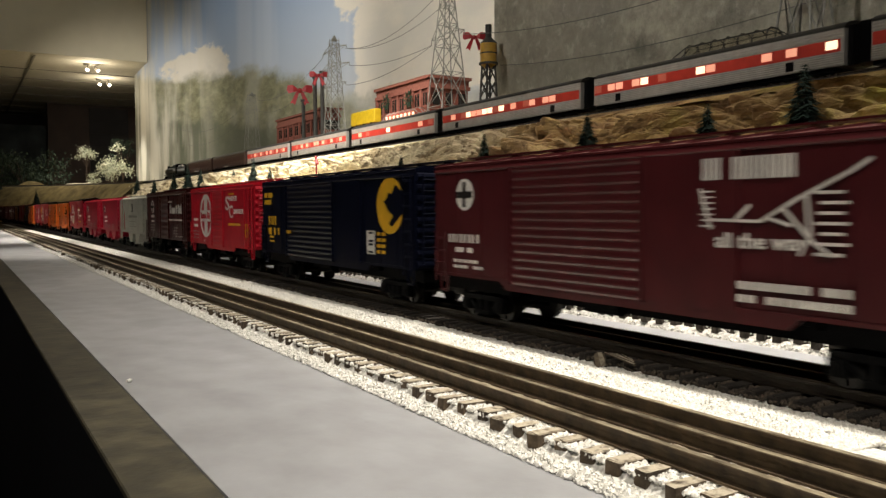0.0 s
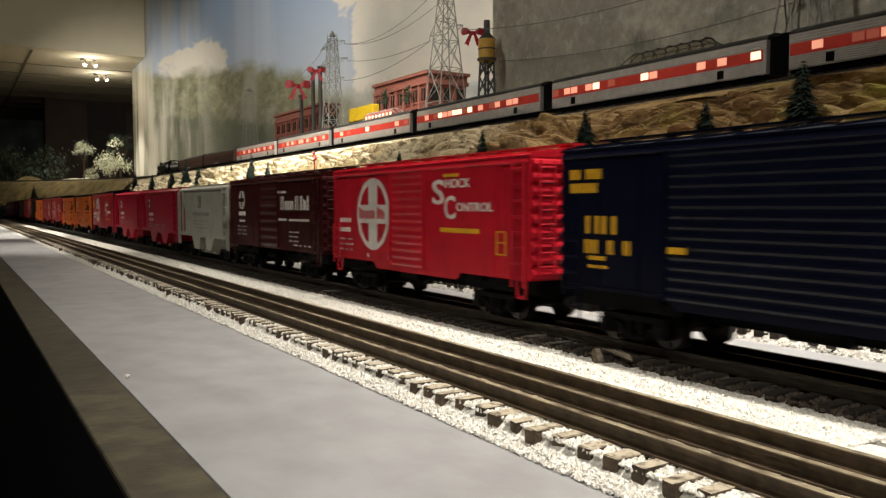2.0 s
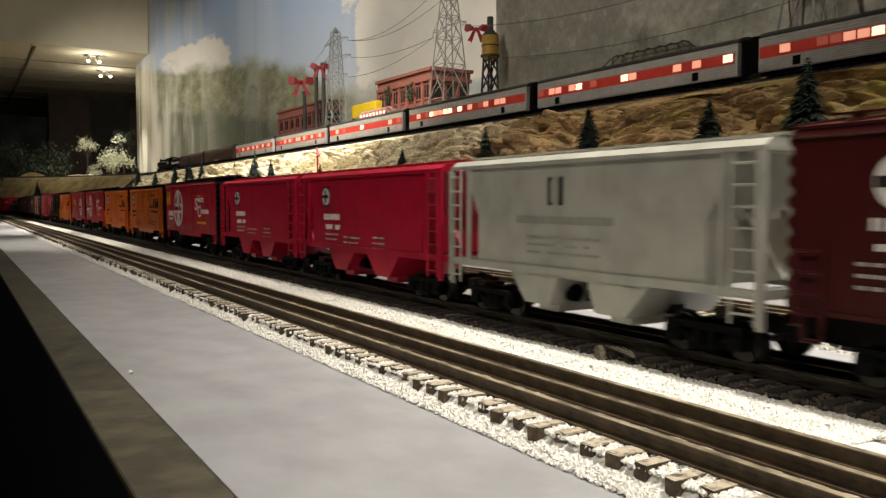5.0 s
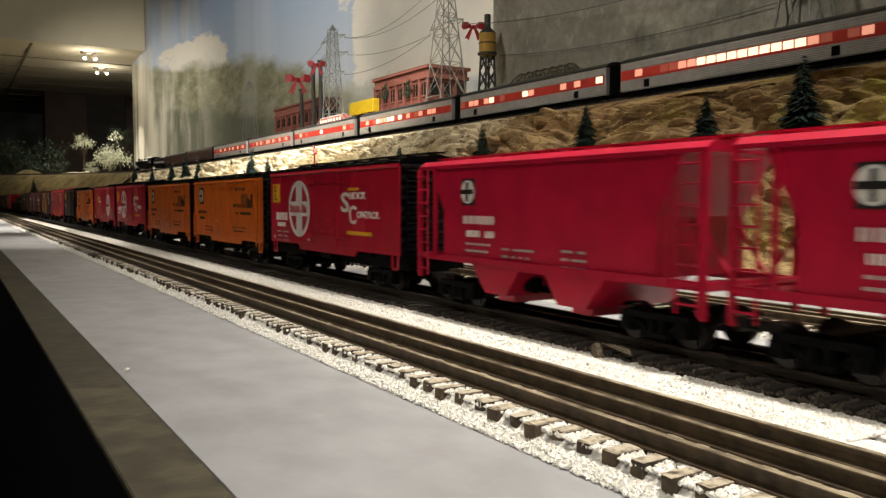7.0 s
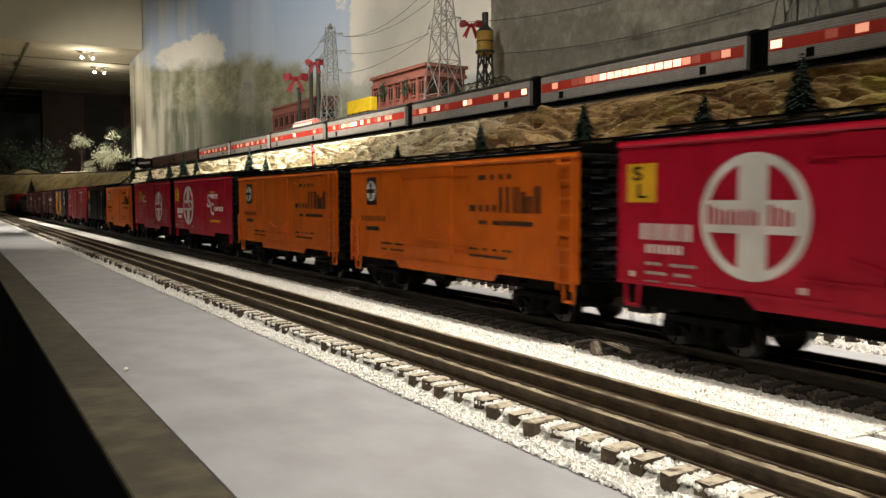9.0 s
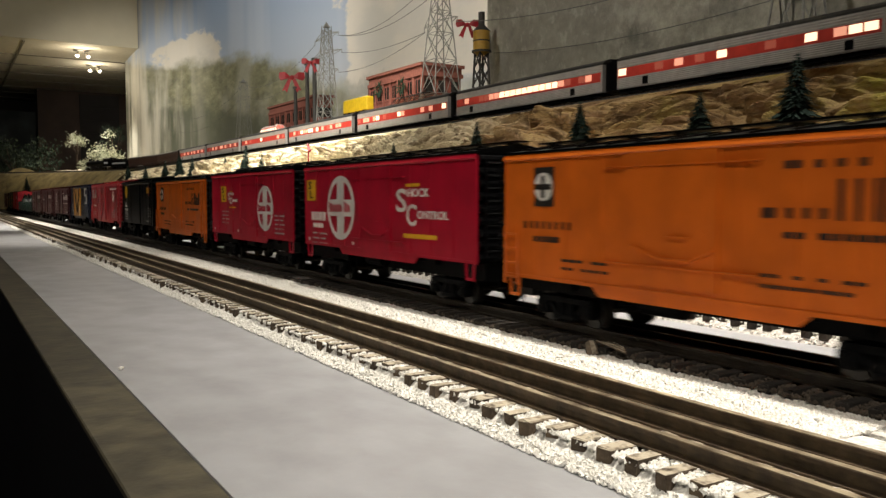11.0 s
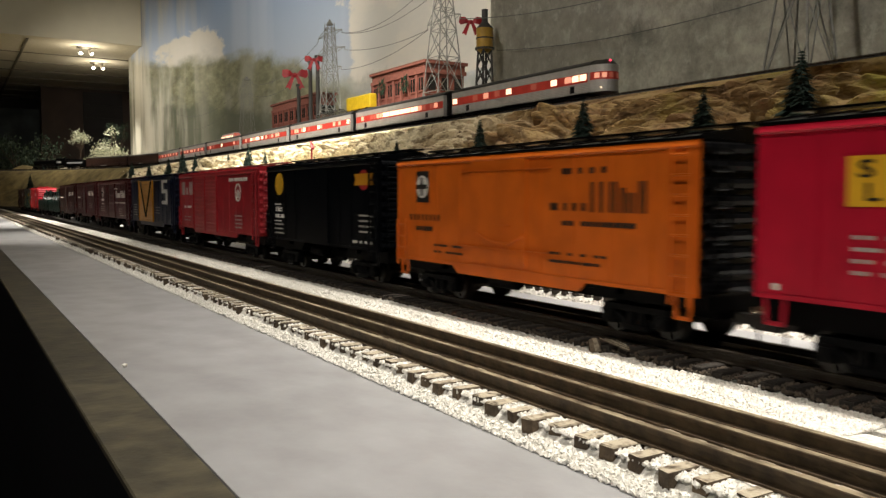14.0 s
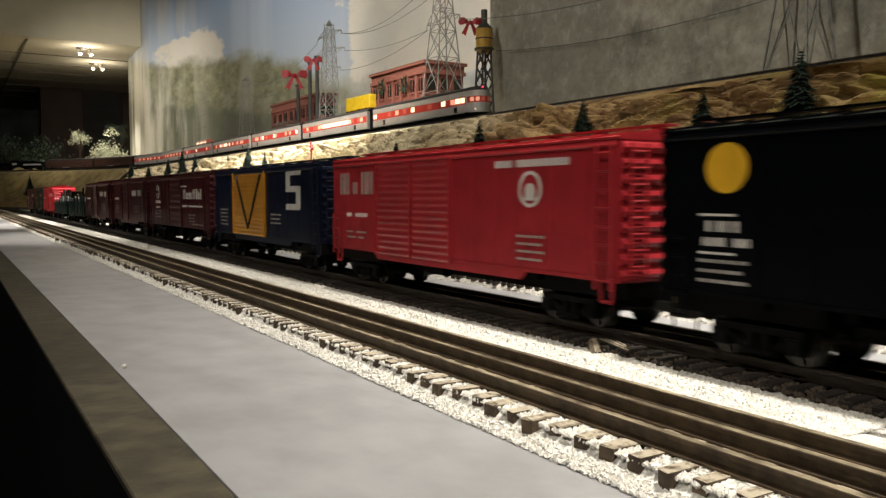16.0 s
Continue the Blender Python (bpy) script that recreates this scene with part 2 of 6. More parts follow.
for k in range(7):
    box(bm, -3.05 + 0.61 * k - 0.010, -3.05 + 0.61 * k + 0.010, 7.815, 12.5, EZ + 1.3392, EZ + 1.3457)
setting("ceiling_grid", bm, M_GRID, "thin dull metal grid between the ceiling tiles", "trim")
for nm, a in (("wall_west", (-3.3, -3.2, -2.6, 12.6)), ("wall_east", (4.2, 4.3, -2.6, 12.6)), ("wall_south", (-3.2, 4.2, -2.7, -2.6)), ("wall_north", (-3.2, 4.2, 12.6, 12.7))):
    bm = B(); box(bm, *a, 0.0, EZ + 2.1)
    setting(nm, bm, M_DARKWALL, "dark unlit wall of the room", "wall")

# painted backdrop walls
def curved_wall(name, pts, z0, z1, thick, material, label):
    bm = B()
    ring = []
    n = len(pts)
    for i, (x, y) in enumerate(pts):
        a, b = Vector(pts[max(0, i - 1)]), Vector(pts[min(n - 1, i + 1)])
        d = (b - a).normalized()
        o = Vector((d.y, -d.x)) * thick
        ring.append([bm.verts.new(p) for p in ((x, y, z0), (x, y, z1), (x + o.x, y + o.y, z1), (x + o.x, y + o.y, z0))])
    for p, q in zip(ring, ring[1:]):
        for i in range(4):
            j = (i + 1) % 4
            bm.faces.new((p[i], p[j], q[j], q[i]))
    bm.faces.new(ring[0]); bm.faces.new(ring[-1][::-1])
    return setting(name, bm, material, label, "wall")


def sweep(points):
    """A smooth line through a few points."""
    out = []
    p = [Vector(q) for q in points]
    p = [2 * p[0] - p[1]] + p + [2 * p[-1] - p[-2]]
    for i in range(1, len(p) - 2):
        for k in range(8):
            t = k / 8
            a, b, c, d = p[i - 1:i + 3]
            out.append(tuple(0.5 * ((2 * b) + (c - a) * t + (2 * a - 5 * b + 4 * c - d) * t * t + (3 * b - a - 3 * c + d) * t ** 3)))
    out.append(tuple(p[-2]))
    return out


def mural(name, sky):
    """Painted backdrop: sky with clouds over a misty tree line, or a grey cliff."""
    m = bpy.data.materials.new(name)
    m.use_nodes = True
    n, l = m.node_tree.nodes, m.node_tree.links
    b = n["Principled BSDF"]
    b.inputs["Roughness"].default_value = 0.75
    co = n.new("ShaderNodeTexCoord")

    def noise_at(scale, detail=6, stretch=(1, 1, 1), rough=0.55):
        mp = n.new("ShaderNodeMapping"); mp.inputs["Scale"].default_value = stretch
        l.new(co.outputs["Object"], mp.inputs["Vector"])
        t = n.new("ShaderNodeTexNoise")
        t.inputs["Scale"].default_value, t.inputs["Detail"].default_value, t.inputs["Roughness"].default_value = scale, detail, rough
        l.new(mp.outputs[0], t.inputs["Vector"])
        return t.outputs["Fac"]

    def num(op, a, c):
        k = n.new("ShaderNodeMath"); k.operation = op
        for i, v in enumerate((a, c)):
            if isinstance(v, (int, float)):
                k.inputs[i].default_value = v
            else:
                l.new(v, k.inputs[i])
        return k.outputs[0]

    def ramp(fac, stops):
        r = n.new("ShaderNodeValToRGB")
        e = r.color_ramp.elements
        while len(e) < len(stops):
            e.new(0.5)
        for k, (p, c) in zip(e, stops):
            k.position, k.color = p, (*c, 1)
        l.new(fac, r.inputs["Fac"])
        return r.outputs["Color"]

    def blend(fac, a, c):
        k = n.new("ShaderNodeMix"); k.data_type = "RGBA"
        l.new(fac, k.inputs[0])
        for i, v in ((6, a), (7, c)):
            if isinstance(v, tuple):
                k.inputs[i].default_value = (*v, 1)
            else:
                l.new(v, k.inputs[i])
        return k.outputs[2]

    def step(v, lo, hi):
        k = n.new("ShaderNodeMapRange"); k.interpolation_type = "SMOOTHSTEP"
        l.new(v, k.inputs[0])
        k.inputs[1].default_value, k.inputs[2].default_value = lo, hi
        return k.outputs[0]

    sep = n.new("ShaderNodeSeparateXYZ")
    l.new(co.outputs["Object"], sep.inputs[0])
    y, z = sep.outputs["Y"], num("SUBTRACT", sep.outputs["Z"], EZ)
    if sky:
        col = ramp(step(z, 0.3, 1.9), [(0.0, (0.52, 0.55, 0.57)), (0.40, (0.42, 0.50, 0.62)), (1.0, (0.27, 0.38, 0.58))])
        col = blend(num("MULTIPLY", step(noise_at(2.2, 2, (1, 0.8, 0.05)), 0.50, 0.62), 0.35), col, (0.60, 0.66, 0.74))
        # clouds: loose ones, and a few great heaps with torn edges
        puff = noise_at(3.4, 10, (1, 0.5, 1.3), 0.66)
        heap = None
        for cy, cz, r in ((6.75, 1.00, 0.42), (7.25, 1.02, 0.48), (3.85, 0.85, 0.42), (3.45, 1.05, 0.48), (3.0, 1.0, 0.45), (4.3, 1.45, 0.35)):
            d = n.new("ShaderNodeVectorMath"); d.operation = "DISTANCE"
            l.new(co.outputs["Object"], d.inputs[0]); d.inputs[1].default_value = (1.9, cy, EZ + cz)
            v = num("SUBTRACT", 1.0, num("DIVIDE", d.outputs["Value"], r))
            heap = v if heap is None else num("MAXIMUM", heap, v)
        heap = num("MAXIMUM", heap, -0.45)
        c = num("ADD", num("MULTIPLY", heap, 0.62), puff)
        col = blend(step(c, 0.50, 0.60), col, (0.74, 0.71, 0.64))
        col = blend(num("MULTIPLY", step(c, 0.66, 0.95), 0.7), col, (0.60, 0.60, 0.57))
        edge = num("SUBTRACT", z, num("MULTIPLY", y, 0.118))
        # pale far pines in the haze
        far = num("ADD", edge, num("MULTIPLY", noise_at(9, 6, (1, 0.5, 0.45), 0.6), -0.36))
        pines = ramp(noise_at(24, 8, (1, 0.4, 0.6), 0.7), [(0.30, (0.33, 0.35, 0.32)), (0.70, (0.52, 0.53, 0.48))])
        col = blend(num("MULTIPLY", step(num("MULTIPLY", far, -1.0), -0.04, 0.05), 0.8), col, pines)
        # olive wood, thick towards the bend
        crest = num("MULTIPLY", step(y, 3.9, 5.6), 0.24)
        wood = num("ADD", num("SUBTRACT", edge, crest), num("MULTIPLY", noise_at(3.2, 8, (1, 0.45, 1.0), 0.6), -0.42))
        leaf = ramp(noise_at(15, 10, (1, 0.4, 1.0), 0.72), [(0.32, (0.11, 0.115, 0.075)), (0.52, (0.21, 0.21, 0.125)), (0.72, (0.36, 0.355, 0.23))])
        leaf = blend(num("MULTIPLY", step(noise_at(1.6, 5), 0.44, 0.60), 0.6), leaf, (0.38, 0.38, 0.31))
        col = blend(num("MULTIPLY", step(num("MULTIPLY", wood, -1.0), 0.06, 0.17), step(y, 3.2, 4.6)), col, leaf)
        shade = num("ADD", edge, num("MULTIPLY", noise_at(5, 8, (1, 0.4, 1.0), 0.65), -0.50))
        col = blend(num("MULTIPLY", step(num("MULTIPLY", shade, -1.0), 0.22, 0.40), 0.8), col, (0.085, 0.095, 0.065))
        # pale vertical streaks of mist near the rounded corner
        mist = num("MULTIPLY", step(y, 6.5, 7.5), step(noise_at(5, 5, (1, 1, 0.15)), 0.38, 0.62))
        col = blend(num("MULTIPLY", mist, 0.8), col, (0.66, 0.63, 0.53))
    else:
        col = ramp(noise_at(11, 12, (1, 1, 1), 0.74), [(0.32, (0.13, 0.125, 0.105)), (0.50, (0.27, 0.26, 0.215)), (0.68, (0.46, 0.44, 0.36))])
        col = blend(num("MULTIPLY", step(noise_at(2.0, 5, (1, 1, 0.5)), 0.45, 0.62), 0.55), col, (0.22, 0.21, 0.18))
        col = blend(num("MULTIPLY", step(noise_at(26, 8, (1, 1, 0.8), 0.7), 0.52, 0.66), 0.5), col, (0.45, 0.44, 0.37))
    l.new(col, b.inputs["Base Color"])
    return m


M_MURAL = mural("mural_sky_and_trees", True)
M_CLIFF = mural("mural_grey_cliff", False)
curved_wall("wall_cliff", [(1.5, -2.6), (1.5, 2.17)], 0.0, EZ + 2.0, 0.06, M_CLIFF, "grey rock face painted on the backdrop wall")
curved_wall("wall_sky", sweep([(1.95, 2.1), (1.95, 3.5), (1.93, 5.5), (1.87, 6.5), (1.74, 7.1), (1.585, 7.5), (1.518, 7.72), (1.545, 8.48)]), 0.0, EZ + 2.0, 0.06, M_MURAL, "backdrop wall painted with sky, clouds and misty trees")

# layout table
bm = B(); box(bm, 0.064, 1.9, -1.2, 9.0, TABLE_Z - 0.05, TABLE_Z)
box(bm, -1.9, 0.03, 4.7, 9.0, TABLE_Z - 0.05, TABLE_Z)
setting("layout_board", bm, M_GREY, "grey painted board under the tracks", "board")
bm = B(); box(bm, 0.040, 0.0640, -1.2, 4.69, TABLE_Z - 0.0032, TABLE_Z - 0.0004)
setting("edge_trim", bm, M_EDGE, "worn dark wooden edge strip of the board", "trim", 0.0005)
bm = B(); box(bm, 0.052, 0.06, -1.2, 4.69, 0.0, TABLE_Z - 0.0034)
setting("fascia", bm, M_FASCIA, "black fascia below the edge of the board", "panel")
# track plan: straight past the camera, bending to the left far away
def way(s, x0, s0, r):
    """The point and the turn, in degrees, at s metres along a line that bends left after s0."""
    if s <= s0:
        return x0, s, 0.0
    w = (s - s0) / r
    return x0 - r * (1 - math.cos(w)), s0 + r * math.sin(w), math.degrees(w)


def front_way(s): return way(s, FRONT_X, 5.4, 1.494)
def main_way(s): return way(s, MAIN_X, 5.4, 1.6)
def back_way(s): return way(s, BACK_X, 5.4, 1.743)
def upper_way(s): return way(s, UPPER_X, 5.2, 3.0)


def ribbon(bm, line, profile, s0, s1):
    """A profile of (across, height) swept along a line of the track plan."""
    steps = [s0] + [s for s in np.arange(5.4, 9.0, 0.1) if s0 < s < s1] + [s1]
    rings = []
    for s in steps:
        x, y, w = line(s)
        c, k = math.cos(radians(w)), math.sin(radians(w))
        rings.append([bm.verts.new((x + a * c, y + a * k, z)) for a, z in profile])
    n = len(profile)
    for p, q in zip(rings, rings[1:]):
        for i in range(n):
            j = (i + 1) % n
            bm.faces.new((p[i], q[i], q[j], p[j]))
    bm.faces.new(rings[0]); bm.faces.new(rings[-1][::-1])


def rail_profile(a, z, h, head=0.0031, foot=0.0052):
    return [(a - foot / 2, z - h), (a - foot / 2, z - h + 0.0007), (a - 0.0006, z - h + 0.0012), (a - 0.0006, z - 0.0017), (a - head / 2, z - 0.0014),
            (a - head / 2, z - 0.0003), (a - head / 2 + 0.0003, z), (a + head / 2 - 0.0003, z), (a + head / 2, z - 0.0003), (a + head / 2, z - 0.0014), (a + 0.0006, z - 0.0017), (a + 0.0006, z - h + 0.0012), (a + foot / 2, z - h + 0.0007), (a + foot / 2, z - h)]


def tie_mesh(material, length, wide, tall, seed):
    rnd = random.Random(seed)
    bm = B()
    v = box(bm, -length / 2, length / 2, -wide / 2, wide / 2, -tall, 0)
    bmesh.ops.bevel(bm, geom=bm.edges[:], offset=0.0004, segments=1, affect="EDGES")
    for p in bm.verts:
        p.co += Vector((rnd.uniform(-1, 1) * 0.0007, rnd.uniform(-1, 1) * 0.0003, rnd.uniform(-1, 1) * 0.0002))
    return mesh_of("tie", bm, material)


def track(label, line, z, tie_material, top_material, s0, s1, t0, pieces, step=0.0125, tie_len=0.071, wide=0.0056, height=0.0053, tie_tall=0.0058, gauge=0.0326):
    base = thing("railway_track", label, "track", group="model railway tracks")
    for a, m in ((-gauge / 2, top_material), (0.0, top_material), (gauge / 2, top_material)):
        bm = B(); ribbon(bm, line, rail_profile(a, z, height), s0, s1)
        me = mesh_of("rail", bm, [M_RAILDARK if m is M_RAILDARK else M_RAIL, m])
        for p in me.polygons:
            if p.normal.z > 0.9 and p.center.z > z - 0.0004:
                p.material_index = 1
        part("rail", me, None, base)
    kinds = [tie_mesh(tie_material, tie_len, wide, tie_tall, k) for k in range(6)]
    rnd = random.Random(len(label))
    for k in range(pieces):
        s = t0 + k * step
        x, y, w = line(s)
        part("tie", kinds[rnd.randrange(6)], None, base, at=pose(x + rnd.gauss(0, 0.0009), y + rnd.gauss(0, 0.0005), z - height + rnd.gauss(0, 0.00015), 0, 0, w + rnd.gauss(0, 1.2)))
    bm = B()
    for s in list(np.arange(s0, t0 - step * 0.5, step)) + list(np.arange(t0 + pieces * step, s1, step)):
        x, y, w = line(s)
        m = pose(x, y, z - height, 0, 0, w)
        for q in box(bm, -tie_len / 2, tie_len / 2, -0.0028, 0.0028, -tie_tall, 0):
            q.co = m @ q.co
    tagged(part("tie_row", bm, tie_material, base), kind="stuff")
    return base


track("three-rail model track on weathered wooden ties beside the board edge", front_way, ZR, M_TIE, M_RAILTOP, -0.5, 7.2, 0.08, 300, step=0.0116, wide=0.0054, tie_len=0.061, gauge=0.036, tie_tall=0.0066)
# main track: dark ties and rails hold the train's shade in their colour
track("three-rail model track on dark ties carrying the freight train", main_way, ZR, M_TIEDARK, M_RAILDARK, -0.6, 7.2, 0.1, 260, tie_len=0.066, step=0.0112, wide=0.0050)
track("three-rail model track on pale dusty ties behind the freight train", back_way, ZR, M_TIEMID, M_RAILTOP, -0.6, 7.2, 0.16, 140, step=0.0118, wide=0.0058)
track("upper model track on dark ties along the rock ledge", upper_way, UPPER_Z, M_TIEDARK, M_RAIL, -0.4, 8.4, 0.3, 60, height=0.0042, tie_tall=0.006)

# ballast beds: low banks with loose stones on them
def bank(name, line, outline, s0, s1, label):
    bm = B(); ribbon(bm, line, outline, s0, s1)
    return setting(name, bm, M_BALLAST, label, "ballast")


T = TABLE_Z
bank("ballast_front", front_way, [(-0.0348, T - 0.001), (-0.0335, T + 0.0014), (-0.0315, ZR - 0.0105), (-0.0285, ZR - 0.0078), (0.036, ZR - 0.0082), (0.052, T + 0.0045), (0.0613, T + 0.004), (0.0638, T - 0.001)], -0.5, 7.2, "pale grey ballast bank under the front track")
bank("ballast_main", main_way, [(-0.0470, T - 0.001), (-0.046, T + 0.004), (-0.0345, ZR - 0.0092), (0.034, ZR - 0.0088), (0.040, T - 0.001)], -0.6, 7.2, "pale ballast bank under the main track")
bank("ballast_back", back_way, [(-0.0385, T - 0.001), (-0.0345, ZR - 0.0100), (0.036, ZR - 0.0098), (0.046, T - 0.001)], -0.6, 7.2, "pale ballast bank under the rear track")


def stones(name, strips, label, seed, size=(0.0006, 0.0013), material=M_STONE):
    """Loose stones: squashed octahedra strewn over strips of (line, a0, a1, z at a0, z at a1, s0, s1, count)."""
    rnd = random.Random(seed)
    verts, faces = [], []
    tri = ((0, 2, 4), (2, 1, 4), (1, 3, 4), (3, 0, 4), (2, 0, 5), (1, 2, 5), (3, 1, 5), (0, 3, 5))
    for line, a0, a1, z0, z1, s0, s1, count in strips:
        for _ in range(count):
            k = rnd.random()
            s = s0 + (s1 - s0) * rnd.random() ** 1.7
            x, y, w = line(s)
            a = a0 + (a1 - a0) * k
            z = z0 + (z1 - z0) * k
            r = rnd.uniform(*size)
            c, q = math.cos(radians(w)), math.sin(radians(w))
            e = Euler((rnd.random() * 6, rnd.random() * 6, rnd.random() * 6)).to_matrix()
            o = Vector((x + a * c, y + a * q, z + r * 0.25))
            n = len(verts)
            for d in ((1, 0, 0), (-1, 0, 0), (0, 1, 0), (0, -1, 0), (0, 0, 1), (0, 0, -1)):
                verts.append(tuple(o + e @ (Vector(d) * r * rnd.uniform(0.7, 1.2))))
            faces += [tuple(n + i for i in f) for f in tri]
    me = bpy.data.meshes.new(name)
    me.from_pydata(verts, [], faces)
    me.materials.append(material)
    return tagged(new(name, me), label, "ballast", "", "stuff")


stones("ballast_stones", [
    (front_way, -0.0356, -0.0310, T + 0.0003, ZR - 0.0105, 0.1, 2.6, 11000),
    (front_way, -0.0300, -0.020, ZR - 0.0070, ZR - 0.0066, 0.1, 1.8, 10000),
    (front_way, 0.020, 0.038, ZR - 0.008, ZR - 0.008, 0.15, 2.4, 2600),
    (front_way, 0.040, 0.0758, T + 0.0045, T + 0.0045, 0.15, 3.2, 24000),
    (main_way, -0.046, -0.034, T + 0.004, ZR - 0.0090, 0.15, 3.2, 9000),
    (back_way, -0.0385, -0.031, T + 0.0006, ZR - 0.0092, 0.15, 2.0, 1500),
    (back_way, -0.034, -0.018, ZR - 0.0082, ZR - 0.0078, 0.15, 2.0, 3000)],
    "loose crushed pale stones strewn along the tracks", 4)


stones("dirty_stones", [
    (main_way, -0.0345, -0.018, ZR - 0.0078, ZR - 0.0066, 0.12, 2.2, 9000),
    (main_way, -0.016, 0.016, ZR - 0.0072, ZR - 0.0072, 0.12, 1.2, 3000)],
    "dirty dark brown stones between the main track ties", 9, (0.0006, 0.0012), M_DIRT)
# the white speck of grit on the board
bm = B(); bmesh.ops.create_icosphere(bm, subdivisions=1, radius=0.0011)
for v in bm.verts:
    v.co.x *= 1.3 + 0.3 * math.sin(v.co.y * 3000)
ob = tagged(part("grit", bm, M_STONE), "small pale crumb of stray ballast on the board", "stone")
ob.location = (0.0682, 0.402, TABLE_Z + 0.0010)
# freight cars: y along the car, its side to the aisle at -HW, z from the rail head
HW = 0.031
CACHE = {}
FREIGHT_WHEELS, COACH_WHEELS = [], []


def cached(key, make):
    if key not in CACHE:
        CACHE[key] = make()
    return CACHE[key]


def wheelset_mesh():
    bm = B()
    rod(bm, (-0.019, 0, 0), (0.019, 0, 0), 0.0016, 8)
    for s in (-1, 1):
        rod(bm, (s * 0.0135, 0, 0), (s * 0.0185, 0, 0), 0.0086, 20)
        rod(bm, (s * 0.0132, 0, 0), (s * 0.0145, 0, 0), 0.0098, 20)
        rod(bm, (s * 0.0184, 0, 0), (s * 0.0190, 0, 0), 0.0055, 14)
        for k in range(4):
            w = k * math.pi / 2
            rod(bm, (s * 0.0184, 0, 0), (s * 0.0189, 0.0075 * math.cos(w), 0.0075 * math.sin(w)), 0.0008, 4)
    return mesh_of("wheelset", bm, M_STEEL)


def truck_mesh():
    bm = B()
    for s in (-1, 1):
        x0, x1 = sorted((s * 0.0205, s * 0.0245))
        for y in (-0.0175, 0.0175):
            box(bm, x0 - 0.0006, x1 + 0.0006, y - 0.0042, y + 0.0042, 0.0050, 0.0120)
            box(bm, x0 - 0.0012, x1 + 0.0012, y - 0.0024, y + 0.0024, 0.0062, 0.0108)
        box(bm, x0, x1, -0.0215, 0.0215, 0.0118, 0.0148)
        box(bm, x0, x1, -0.0085, 0.0085, 0.0030, 0.0052)
        for q in (-1, 1):
            rod(bm, ((x0 + x1) / 2, q * 0.0150, 0.0125), ((x0 + x1) / 2, q * 0.0075, 0.0040), 0.0015, 6)
            rod(bm, ((x0 + x1) / 2, q * 0.0035, 0.0050), ((x0 + x1) / 2, q * 0.0035, 0.0120), 0.0022, 8)
    box(bm, -0.0205, 0.0205, -0.0048, 0.0048, 0.0075, 0.0165)
    return mesh_of("truck", bm, M_TRUCK)


def wheelset(truck, y, label=""):
    """An axle with its wheels, free to turn about its own middle."""
    ob = part("wheelset", cached("wheelset", wheelset_mesh), None, truck, label)
    ob.matrix_parent_inverse = pose(0, y, 0.0086)
    return ob


def coupler_mesh():
    bm = B()
    box(bm, -0.003, 0.003, -0.016, 0.004, 0.0105, 0.0150)
    box(bm, -0.0048, 0.0048, -0.0215, -0.0145, 0.0090, 0.0160)
    rod(bm, (0.003, -0.019, 0.002), (0.003, -0.019, 0.010), 0.0007, 5)
    return mesh_of("coupler", bm, M_STEEL, 0.0004)


def running_gear(car, length, inset=0.044):
    for s in (-1, 1):
        t = part("truck", cached("truck", truck_mesh), None, car, at=pose(0, s * (length / 2 - inset), 0))
        for q in (-0.0175, 0.0175):
            FREIGHT_WHEELS.append(wheelset(t, q, "dark steel wheels on an axle"))
        part("coupler", cached("coupler", coupler_mesh), None, car, at=pose(0, s * length / 2, 0, 0, 0, 0 if s < 0 else 180))


def underframe(car, length, z):
    bm = B()
    box(bm, -0.005, 0.005, -length / 2 + 0.02, length / 2 - 0.02, 0.013, z)
    rod(bm, (-0.016, 0.012, z - 0.0075), (-0.016, 0.038, z - 0.0075), 0.0048, 10)
    rod(bm, (0.014, -0.03, z - 0.007), (0.014, -0.008, z - 0.007), 0.0042, 10)
    rod(bm, (-0.008, -length / 2 + 0.05, z - 0.005), (-0.008, length / 2 - 0.05, z - 0.005), 0.0008, 5)
    for k in (-0.3, -0.15, 0.15, 0.3):
        box(bm, -HW + 0.003, HW - 0.003, k * length - 0.0015, k * length + 0.0015, z - 0.004, z)
    part("underframe", bm, M_TRUCK, car)


